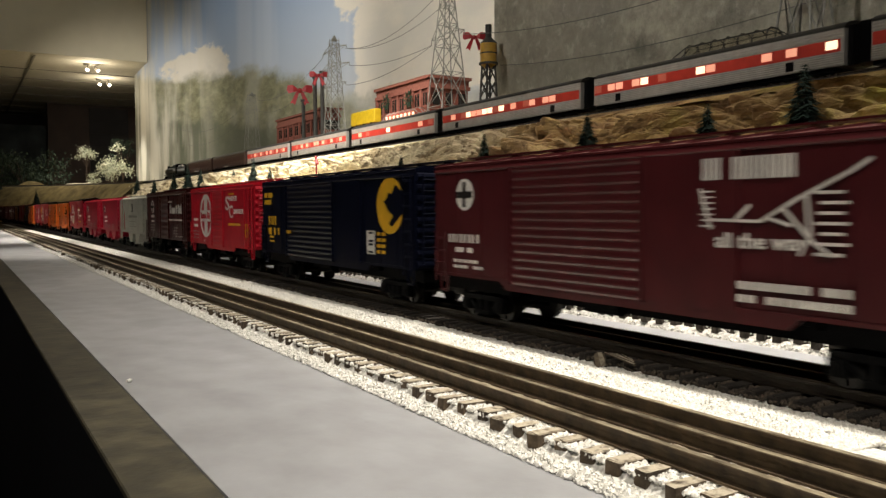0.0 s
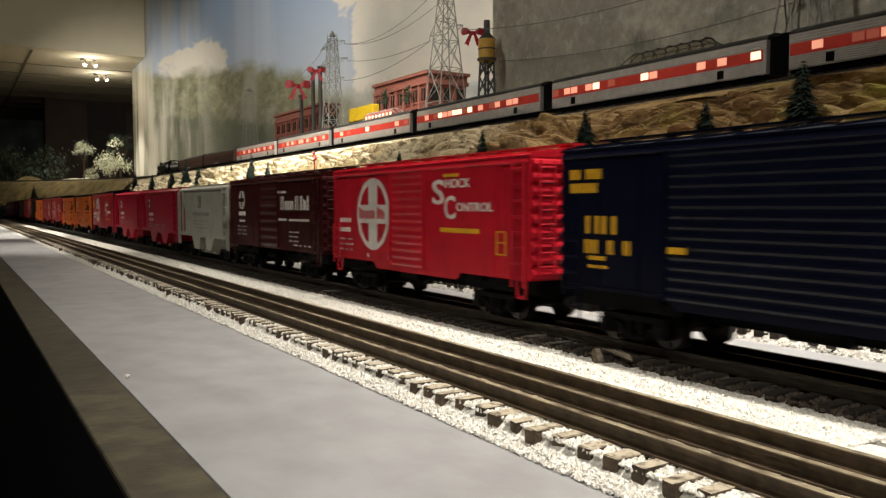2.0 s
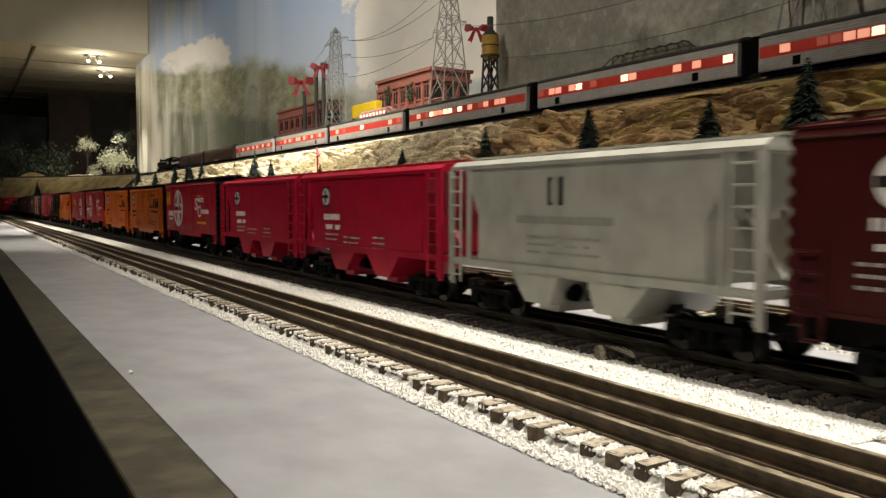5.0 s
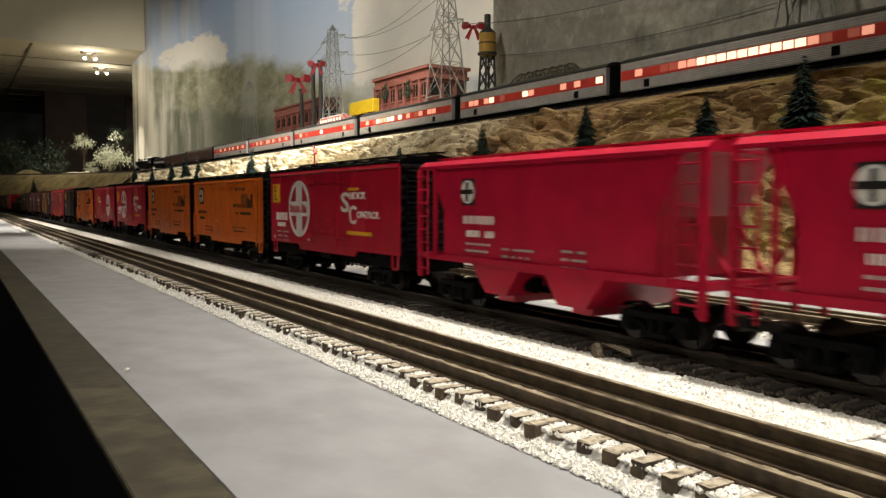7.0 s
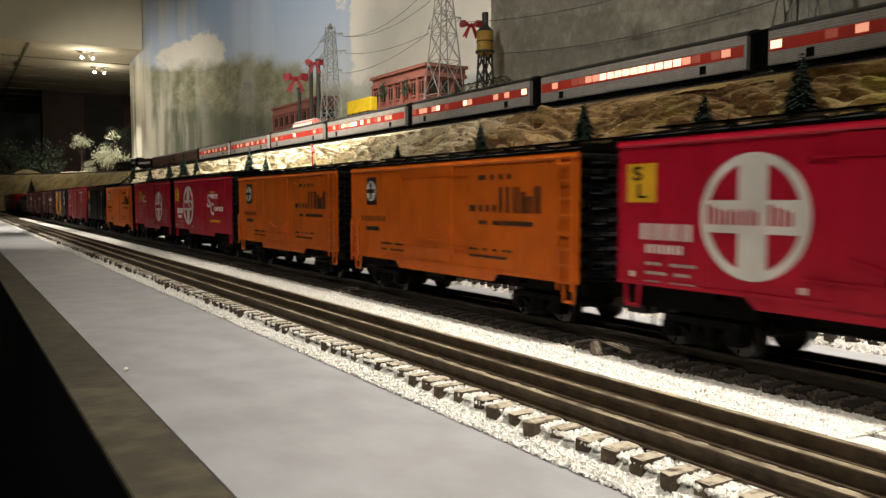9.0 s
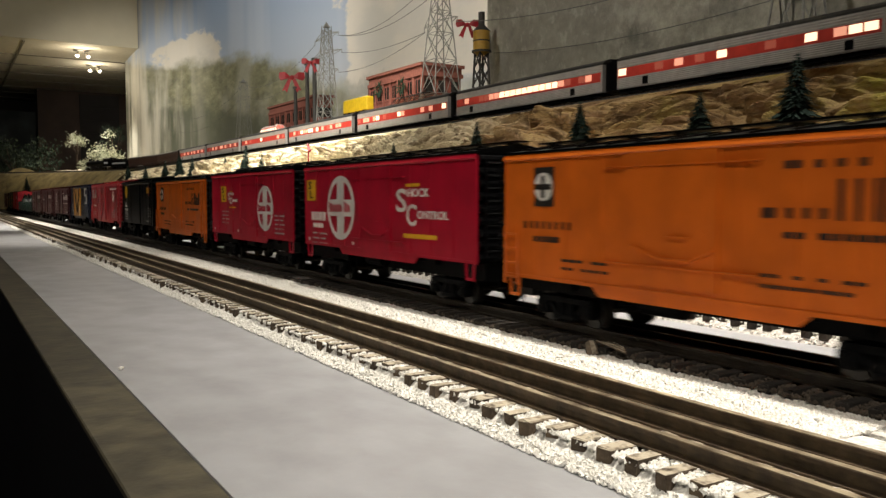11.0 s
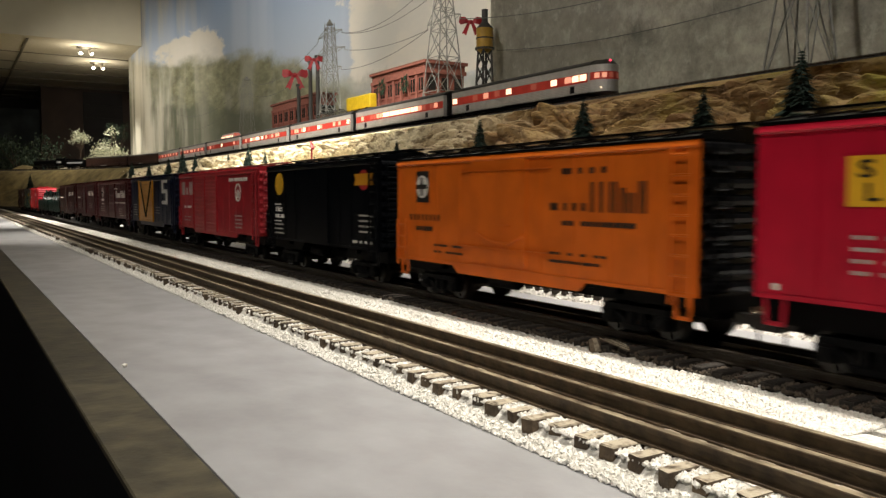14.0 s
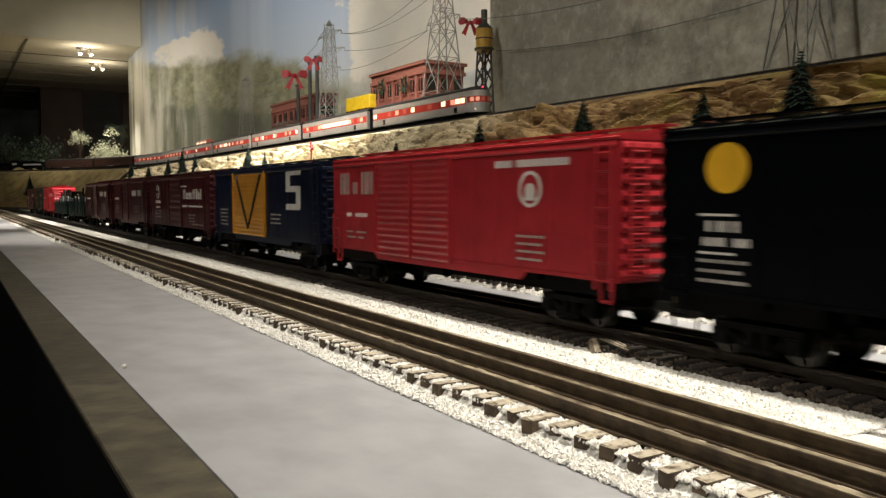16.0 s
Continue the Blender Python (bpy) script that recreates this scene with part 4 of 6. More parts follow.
def car_red(u0, u1):
    c, s = boxcar("bright red model boxcar with a large white ring emblem", u1 - u0 - GAP, P_RED, P_RED)
    s.herald(0.0721, 0.0614, 0.0272, M_WHITE, P_RED)
    s.bars(0.012, 0.034, 0.0545, 0.0580, 4, M_WHITE)
    s.bars(0.012, 0.032, 0.0470, 0.0505, 5, M_WHITE)
    small_print(s, 0.010, 0.0405, 0.03, 7, M_WHITE, 3)
    ribs(s, 0.1025, 0.151, 0.0245, 0.0915, 13, P_RED, "ribbed_door", c)
    bm = B(); s.plate(bm, 0.152, 0.233, 0.0255, 0.0915, 0, 0.0008); part("door", bm, P_RED, c)
    s.lift = 0.0008
    shock_words(s, 0.1625, 0.0590)
    s.lift = 0.0
    bm = B()
    for z in (0.0385, 0.0455, 0.0518):
        s.plate(bm, 0.2352, 0.2446, z, z + 0.0009)
    for a in (0.2352, 0.2439):
        s.plate(bm, a, a + 0.0008, 0.0385, 0.0527)
    part("stencil_panel", bm, M_YELLOW, c)
    small_print(s, 0.19, 0.044, 0.03, 6, M_WHITE, 4)
    for a in (0.062, 0.098, 0.168):
        s.bars(a, a + 0.004, 0.0285, 0.0312, 1, M_WHITE)
    placed(c, u0, u1)


def car_chief(u0, u1, bright=False):
    c, s = boxcar("dark brown model boxcar with white slogan lettering", u1 - u0 - GAP, P_DKBROWN if not bright else P_BROWN, P_DKBROWN, tab=False)
    k = (u1 - u0 - GAP) / 0.266
    m = P_DKBROWN if not bright else P_BROWN
    s.herald(0.0416 * k, 0.0745, 0.0100, M_WHITE, m)
    s.bars(0.031 * k, 0.056 * k, 0.0575, 0.0620, 4, M_WHITE)
    s.bars(0.033 * k, 0.052 * k, 0.0505, 0.0530, 5, M_WHITE)
    small_print(s, 0.026 * k, 0.0450, 0.034 * k, 6, M_WHITE, 3)
    ribs(s, 0.1035 * k, 0.159 * k, 0.0265, 0.0905, 8, m, "ribbed_door", c)
    s.lift = 0.0012
    s.bars(0.1592 * k, 0.183 * k, 0.0800, 0.0822, 7, M_WHITE)
    s.lift = 0.0
    x = 0.1660 * k
    for i, (w, h) in enumerate(((0.012, 0.0130), (0.007, 0.0085), (0.008, 0.0085), (0.007, 0.0085), (0.006, 0.0085), (0.0, 0), (0.014, 0.0130), (0.008, 0.0130), (0.004, 0.0105), (0.007, 0.0085), (0.006, 0.0130))):
        if w:
            s.bars(x, x + w * k * 0.62, 0.0640, 0.0640 + h, 1, M_WHITE, "slogan", 0.1)
        x += (w or 0.004) * k * 0.88
    s.bars(0.1592 * k, 0.2396 * k, 0.0535, 0.0557, 22, M_WHITE)
    small_print(s, 0.188 * k, 0.0425, 0.024 * k, 6, M_WHITE, 3)
    s.bars(0.20 * k, 0.242 * k, 0.0305, 0.0318, 8, M_WHITE)
    placed(c, u0, u1)


def car_hopper(u0, u1, m, label, ink, mark):
    c, s = hopper(label, u1 - u0 - 0.012, m)
    s.lift = -0.0010
    if mark:
        bm = B(); s.plate(bm, 0.0525, 0.0665, 0.0645, 0.0808); part("emblem_field", bm, M_BLACKINK, c)
        s.lift = -0.0005
        s.herald(0.0595, 0.0727, 0.0072, M_WHITE, M_BLACKINK)
        s.lift = -0.0010
        s.bars(0.054, 0.088, 0.0530, 0.0580, 5, ink)
        s.bars(0.058, 0.088, 0.0450, 0.0490, 6, ink)
        small_print(s, 0.057, 0.0400, 0.028, 5, ink, 2)
        small_print(s, 0.096, 0.0385, 0.030, 8, ink, 2)
        small_print(s, 0.150, 0.0400, 0.022, 7, ink, 3)
    else:
        s.bars(0.098, 0.112, 0.0660, 0.0810, 1, M_BLACKINK, "emblem", 0.1)
        s.lift = -0.0006
        s.bars(0.101, 0.1085, 0.0680, 0.0790, 2, P_GREY, "emblem_lettering")
        s.lift = -0.0010
        s.bars(0.070, 0.150, 0.0560, 0.0600, 14, mat("faded_grey_lettering", (0.28, 0.28, 0.25)))
        small_print(s, 0.080, 0.0480, 0.06, 10, mat("faint_lettering", (0.30, 0.30, 0.27)), 3)
    FREIGHT.append((c, (u0 + 0.012 + u1) / 2))


def plug_door(s, a0, a1, material):
    bm = B()
    s.plate(bm, a0, a1, 0.0275, 0.0905, 0, 0.0010)
    door = part("plug_door", bm, material, s.car)
    for z in (0.036, 0.082):
        bm = B(); s.plate(bm, a0 - 0.012, a1 + 0.02, z, z + 0.0008, 0, 0.0018)
        part("door_track", bm, material, door)
    bm = B()
    m = (a0 + a1) / 2
    for p, q in (((a0 + 0.006, 0.0450), (m - 0.004, 0.0400)), ((m - 0.004, 0.0400), (m + 0.012, 0.0400)), ((m + 0.012, 0.0400), (a1 - 0.002, 0.0455))):
        d = Vector((q[0] - p[0], q[1] - p[1])).normalized() * 0.0007
        s.poly(bm, [(p[0] - d.y, p[1] + d.x), (q[0] - d.y, q[1] + d.x), (q[0] + d.y, q[1] - d.x), (p[0] + d.y, p[1] - d.x)], 0.0022)
    part("door_bar", bm, material, door)
    bm = B(); s.plate(bm, m, m + 0.012, 0.0495, 0.0505, 0, 0.002)
    part("door_handle", bm, material, door)


def car_shock(u0, u1, flip=False):
    c, s = boxcar("deep red model refrigerator boxcar with black roof and ends", u1 - u0 - GAP, P_DKRED, M_BLACK, M_BLACK, z0=0.0275, ladders=False)
    plug_door(s, 0.112, 0.162, P_DKRED)
    a = 0.186 if flip else 0.0752
    s.herald(a, 0.0598 if not flip else 0.0575, 0.0258 if not flip else 0.0226, M_WHITE, P_DKRED)
    q = 0.0375 if flip else 0.0055
    bm = B(); s.plate(bm, q, q + 0.0180, 0.0655 - 0.002 * flip, 0.0833 - 0.002 * flip); e = part("load_panel", bm, M_YELLOW, c, "square yellow panel")
    s.lift = 0.0004
    s.words("S", q + 0.004, q + 0.010, 0.0755 - 0.002 * flip, 0.0820 - 0.002 * flip, M_BLACKINK).parent = e
    s.words("L", q + 0.007, q + 0.0125, 0.0675 - 0.002 * flip, 0.0738 - 0.002 * flip, M_BLACKINK).parent = e
    s.lift = 0.0
    if flip:
        shock_words(s, 0.0620, 0.0611, 0.5)
        small_print(s, 0.040, 0.052, 0.026, 6, M_WHITE, 4)
        small_print(s, 0.215, 0.050, 0.026, 6, M_WHITE, 5)
    else:
        s.bars(0.0146, 0.0470, 0.0485, 0.0560, 4, M_WHITE)
        s.bars(0.018, 0.041, 0.0425, 0.0465, 4, M_WHITE)
        small_print(s, 0.018, 0.0370, 0.030, 6, M_WHITE, 3)
        shock_words(s, 0.1700, 0.0485)
    for a in (0.008, 0.097):
        s.bars(a, a + 0.004, 0.0310, 0.0335, 1, M_WHITE)
    placed(c, u0, u1)


def car_orange(u0, u1):
    c, s = boxcar("orange model refrigerator boxcar with black roof and ends", u1 - u0 - GAP, P_ORANGE, M_BLACK, M_BLACK, z0=0.0235, z1=0.0915)
    bm = B(); s.plate(bm, 0.027, 0.0430, 0.0630, 0.0838); part("emblem_field", bm, M_BLACKINK, c)
    s.lift = 0.0005
    s.herald(0.035, 0.0734, 0.0075, M_WHITE, M_BLACKINK)
    s.lift = 0.0
    plug_door(s, 0.095, 0.150, P_ORANGE)
    s.bars(0.018, 0.060, 0.0510, 0.0550, 4, M_BLACKINK)
    s.bars(0.026, 0.048, 0.0440, 0.0470, 5, M_BLACKINK)
    small_print(s, 0.05, 0.0345, 0.04, 7, M_BLACKINK, 2)
    s.bars(0.180, 0.214, 0.0785, 0.0815, 8, M_BLACKINK)
    x = 0.2020
    for w, h in ((0.0125, 0.0150), (0.0075, 0.0150), (0.004, 0.0120), (0.0075, 0.0095), (0.0065, 0.0150)):
        s.bars(x, x + w * 0.80, 0.0592, 0.0592 + h, 1, M_BLACKINK, "slogan", 0.1)
        x += w * 1.05
    s.bars(0.1705, 0.199, 0.0597, 0.0637, 8, M_BLACKINK)
    s.bars(0.1804, 0.2342, 0.0520, 0.0545, 11, M_BLACKINK)
    small_print(s, 0.170, 0.0365, 0.045, 9, M_BLACKINK, 2)
    placed(c, u0, u1)


def car_black(u0, u1):
    c, s = boxcar("black model boxcar with a yellow disc and a red emblem", u1 - u0 - GAP, P_BLACK, P_BLACK, tab=False)
    bm = B(); s.disc(bm, 0.0335, 0.0788, 0.0104); part("emblem", bm, M_YELLOW, c, "yellow disc")
    s.bars(0.020, 0.048, 0.0590, 0.0600, 1, M_WHITE); s.bars(0.024, 0.042, 0.0525, 0.0570, 2, M_WHITE)
    s.bars(0.022, 0.046, 0.0465, 0.0500, 6, M_WHITE); s.bars(0.020, 0.048, 0.0430, 0.0440, 1, M_WHITE)
    small_print(s, 0.020, 0.0395, 0.026, 5, M_WHITE, 3)
    bm = B(); s.plate(bm, 0.100, 0.152, 0.0265, 0.0905, 0, 0.0012); part("door", bm, P_BLACK, c)
    bm = B(); s.disc(bm, 0.2200, 0.0795, 0.0080); e = part("emblem", bm, P_BORED, c, "red disc under a yellow bar")
    bm = B(); s.poly(bm, [(0.2035, 0.0845), (0.207, 0.0800), (0.2035, 0.0755), (0.2365, 0.0755), (0.2335, 0.0800), (0.2365, 0.0845)], 0.0009)
    part("emblem_bar", bm, P_YELDOOR, e)
    small_print(s, 0.212, 0.0515, 0.024, 4, M_WHITE, 4)
    s.bars(0.200, 0.235, 0.0305, 0.0325, 8, M_WHITE)
    placed(c, u0, u1)


def car_oxide(u0, u1):
    c, s = boxcar("oxide red model boxcar with white lettering", u1 - u0 - GAP, P_BORED, P_BORED)
    for a0, a1, z0, z1 in ((0.013, 0.031, 0.069, 0.086), (0.037, 0.047, 0.069, 0.0785), (0.052, 0.073, 0.069, 0.086)):
        s.bars(a0, a1, z0, z1, 2 if a1 - a0 > 0.012 else 1, M_PRINT, "initials", 0.3)
    s.bars(0.025, 0.062, 0.0515, 0.0545, 7, M_WHITE); small_print(s, 0.025, 0.0390, 0.035, 6, M_WHITE, 2)
    ribs(s, 0.078, 0.130, 0.0245, 0.0915, 15, P_BORED, "ribbed_door", c)
    ribs(s, 0.131, 0.182, 0.0245, 0.0915, 15, P_BORED, "ribbed_door", c)
    s.bars(0.231, 0.297, 0.0835, 0.0875, 16, M_WHITE, gap=0.15)
    bm = B(); s.ring(bm, 0.264, 0.0712, 0.0082, 0.0100, seg=28); s.disc(bm, 0.264, 0.0700, 0.0045, seg=14); s.plate(bm, 0.2595, 0.2685, 0.0650, 0.0672); part("emblem", bm, M_WHITE, c, "pale ring emblem")
    small_print(s, 0.252, 0.0445, 0.026, 5, M_WHITE, 4)
    placed(c, u0, u1)


def car_bluebox(u0, u1):
    c, s = boxcar("blue model boxcar with a ribbed yellow door", u1 - u0 - GAP, P_BLUE, P_BLUE)
    ribs(s, 0.072, 0.176, 0.0265, 0.0935, 16, P_YELDOOR, "ribbed_door", c)
    bm = B()
    for p, q in (((0.085, 0.090), (0.124, 0.034)), ((0.124, 0.034), (0.166, 0.090))):
        d = Vector((q[0] - p[0], q[1] - p[1])).normalized() * 0.0012
        s.poly(bm, [(p[0] - d.y, p[1] + d.x), (q[0] - d.y, q[1] + d.x), (q[0] + d.y, q[1] - d.x), (p[0] + d.y, p[1] - d.x)], 0.0026)
    part("chevron", bm, M_BLACKINK, c)
    bm = B()
    for a0, a1, z0, z1 in ((0.236, 0.272, 0.0870, 0.0930), (0.236, 0.246, 0.0740, 0.0930), (0.236, 0.272, 0.0715, 0.0770), (0.262, 0.272, 0.0550, 0.0770), (0.236, 0.272, 0.0550, 0.0605)):
        s.plate(bm, a0, a1, z0, z1)
    part("emblem", bm, M_WHITE, c, "large white angular emblem")
    small_print(s, 0.192, 0.0490, 0.032, 3, M_WHITE, 3); small_print(s, 0.020, 0.0520, 0.030, 4, M_WHITE, 5)
    placed(c, u0, u1)


def car_plain(u0, u1, m, label, ink):
    c, s = boxcar(label, u1 - u0 - GAP, m, m)
    L = u1 - u0 - GAP
    ribs(s, 0.33 * L, 0.5 * L, 0.0255, 0.0915, 12, m, "ribbed_door", c)
    s.bars(0.06 * L, 0.2 * L, 0.062, 0.066, 5, ink); small_print(s, 0.06 * L, 0.05, 0.14 * L, 5, ink, 4)
    s.bars(0.6 * L, 0.85 * L, 0.068, 0.078, 6, ink); small_print(s, 0.65 * L, 0.05, 0.14 * L, 5, ink, 3)
    placed(c, u0, u1)


def car_open(u0, u1, m, label):
    """Low-sided open car with a load of machine parts."""
    L = u1 - u0 - GAP
    car = thing("gondola", label, "gondola car", group="freight train")
    bm = B()
    box(bm, -HW, HW, -L / 2, L / 2, 0.020, 0.026)
    for x in (-HW, HW - 0.0015):
        box(bm, x, x + 0.0015, -L / 2, L / 2, 0.026, 0.052)
    for y in (-L / 2, L / 2 - 0.0015):
        box(bm, -HW, HW, y, y + 0.0015, 0.026, 0.056)
    for i in range(11):
        y = -L / 2 + 0.006 + i * (L - 0.012) / 10
        box(bm, -HW - 0.0015, -HW + 0.0003, y - 0.001, y + 0.001, 0.021, 0.052)
    part("body", bm, m, car)
    rnd = random.Random(round(u0 * 100))
    for i in range(5):
        bm = B()
        y = -L / 2 + 0.035 + i * (L - 0.07) / 4
        rod(bm, (-0.02, y, 0.050), (0.02, y, 0.050), rnd.uniform(0.016, 0.022), 12)
        box(bm, -0.016, 0.016, y - 0.009, y + 0.009, 0.026, rnd.uniform(0.066, 0.084))
        rod(bm, (-0.012, y + 0.012, 0.04), (-0.012, y + 0.012, rnd.uniform(0.075, 0.09)), 0.003, 8)
        part("load", bm, P_GREEN if i % 2 else M_BLACK, car, "dark green machine part")
    running_gear(car, L)
    FREIGHT.append((car, (u0 + GAP + u1) / 2))


K = 1.046
car_map(0.085 * K, 0.440 * K)
car_cat(0.440 * K, 0.777 * K)
car_red(0.777 * K, 1.060 * K)
car_chief(1.060 * K, 1.342 * K)
car_hopper(1.342 * K, 1.579 * K, P_GREY, "light grey model covered hopper with white ladders", M_WHITE, False)
car_hopper(1.579 * K, 1.834 * K, P_CRIMSON, "crimson model covered hopper with a small ring emblem", M_WHITE, True)
car_hopper(1.834 * K, 2.081 * K, P_CRIMSON, "crimson model covered hopper with a small ring emblem", M_WHITE, True)
car_shock(2.081 * K, 2.368 * K)
car_orange(2.368 * K, 2.655 * K)
car_orange(2.655 * K, 2.936 * K)
car_shock(2.936 * K, 3.224 * K)
car_shock(3.224 * K, 3.504 * K, True)
car_orange(3.504 * K, 3.790 * K)
car_black(3.790 * K, 4.054 * K)
car_oxide(4.054 * K, 4.400 * K)
car_bluebox(4.400 * K, 4.733 * K)
car_chief(4.733 * K, 5.085 * K, True)
car_plain(5.085 * K, 5.410 * K, P_BROWN, "mineral brown model boxcar with faint pale lettering", M_WHITE)
car_plain(5.410 * K, 5.760 * K, P_DKBROWN, "dark brown model boxcar with faint pale lettering", M_WHITE)
car_open(5.760 * K, 6.080 * K, P_GREEN, "dark green open model gondola with a machine load")
car_open(6.080 * K, 6.400 * K, P_GREEN, "dark green open model gondola with a machine load")
car_plain(6.400 * K, 6.700 * K, P_RED, "bright red model boxcar near the end of the train", M_WHITE)
car_plain(6.700 * K, 7.000 * K, P_GREEN, "dark green model boxcar near the end of the train", M_YELLOW)
car_plain(7.000 * K, 7.340 * K, P_DKBROWN, "dark brown model boxcar at the end of the train", M_WHITE)
# passenger train on the upper line: y along the car, its side to the aisle at -CW
CW = 0.031
M_SILVER = mat("fluted_silver", (0.44, 0.43, 0.41), (0.36, 0.35, 0.33), 60, 0.40, 0.35)
M_SILVERFLAT = mat("silver_sheet", (0.40, 0.39, 0.37), (0.33, 0.32, 0.30), 40, 0.42, 0.35)
M_REDBAND = paint("red_window_band", (0.50, 0.045, 0.030), 0.45)
M_LIT = mat("window_lit_bright", (0.9, 0.75, 0.55), rough=0.4, glow=1.5, glow_colour=(1.0, 0.70, 0.46))
M_WARM = mat("window_lit_warm", (0.8, 0.35, 0.25), rough=0.4, glow=0.70, glow_colour=(1.0, 0.40, 0.25))
M_DIM = mat("window_dim", (0.5, 0.10, 0.07), rough=0.3, glow=0.12, glow_colour=(1.0, 0.30, 0.18))
M_ROOF = mat("dark_coach_roof", (0.030, 0.029, 0.027), (0.018, 0.018, 0.017), 60, 0.45, 0.3)
M_TAIL = mat("tail_light_red", (0.6, 0.02, 0.03), rough=0.3, glow=4.0, glow_colour=(1.0, 0.05, 0.10))
COACHES = []


def flutes(bm, y0, y1, z0, z1, n):
    h = (z1 - z0) / n
    a = [(CW, z0)]
    for i in range(n):
        z = z0 + (i + 0.5) * h
        a += [(CW + 0.0002, z - h * 0.44), (CW + 0.0010, z - h * 0.16), (CW + 0.0010, z + h * 0.16), (CW + 0.0002, z + h * 0.44)]
    a += [(CW, z1)]
    prism(bm, a + [(-x, z) for x, z in reversed(a)], y0, y1)


def clear_pane():
    m = bpy.data.materials.new("clear_dome_plastic")
    m.use_nodes = True
    t = m.node_tree
    t.nodes.clear()
    out, mix = t.nodes.new("ShaderNodeOutputMaterial"), t.nodes.new("ShaderNodeMixShader")
    clear, gloss = t.nodes.new("ShaderNodeBsdfTransparent"), t.nodes.new("ShaderNodeBsdfGlossy")
    clear.inputs["Color"].default_value = (0.90, 0.88, 0.82, 1)
    gloss.inputs["Roughness"].default_value = 0.15
    mix.inputs[0].default_value = 0.08
    t.links.new(clear.outputs[0], mix.inputs[1])
    t.links.new(gloss.outputs[0], mix.inputs[2])
    t.links.new(mix.outputs[0], out.inputs[0])
    return m


M_CLEAR = clear_pane()


def dome(car, y0, y1, z, lit):
    bm = B()
    n = 8
    for i in range(n + 1):
        y = y0 + (y1 - y0) * i / n
        k = 0.0215 * (0.12 if i in (0, n) else 1.0)
        pts = [(-0.021, z), (-0.0175, z + k * 0.75), (-0.009, z + k), (0.009, z + k), (0.0175, z + k * 0.75), (0.021, z)]
        for p, q in zip(pts, pts[1:]):
            rod(bm, (p[0], y, p[1]), (q[0], y, q[1]), 0.0010, 5)
    for x, k in ((-0.0175, 0.75), (0.0175, 0.75), (0.0, 1.0)):
        e = (y1 - y0) / n
        rod(bm, (x, y0 + e, z + 0.0215 * k), (x, y1 - e, z + 0.0215 * k), 0.0010, 5)
        rod(bm, (x, y0, z + 0.0025), (x, y0 + e, z + 0.0215 * k), 0.0010, 5)
        rod(bm, (x, y1 - e, z + 0.0215 * k), (x, y1, z + 0.0025), 0.0010, 5)
    d = part("dome", bm, M_ROOF if not lit else M_SILVERFLAT, car, "ribbed glass dome on the roof")
    bm = B()
    prism(bm, [(-0.0195, z - 0.001), (-0.0165, z + 0.0150), (-0.0085, z + 0.0203), (0.0085, z + 0.0203), (0.0165, z + 0.0150), (0.0195, z - 0.001)], y0 + e, y1 - e)
    part("dome_glass", bm, M_DIM if lit else M_CLEAR, d)
    if lit:
        for k in range(8):
            y = y0 + 0.032 + k * (y1 - y0 - 0.064) / 7
            bm = B(); box(bm, -0.0205, -0.0175, y - 0.0042, y + 0.0042, z + 0.0005, z + 0.0090)
            part("dome_pane", bm, M_LIT, d)


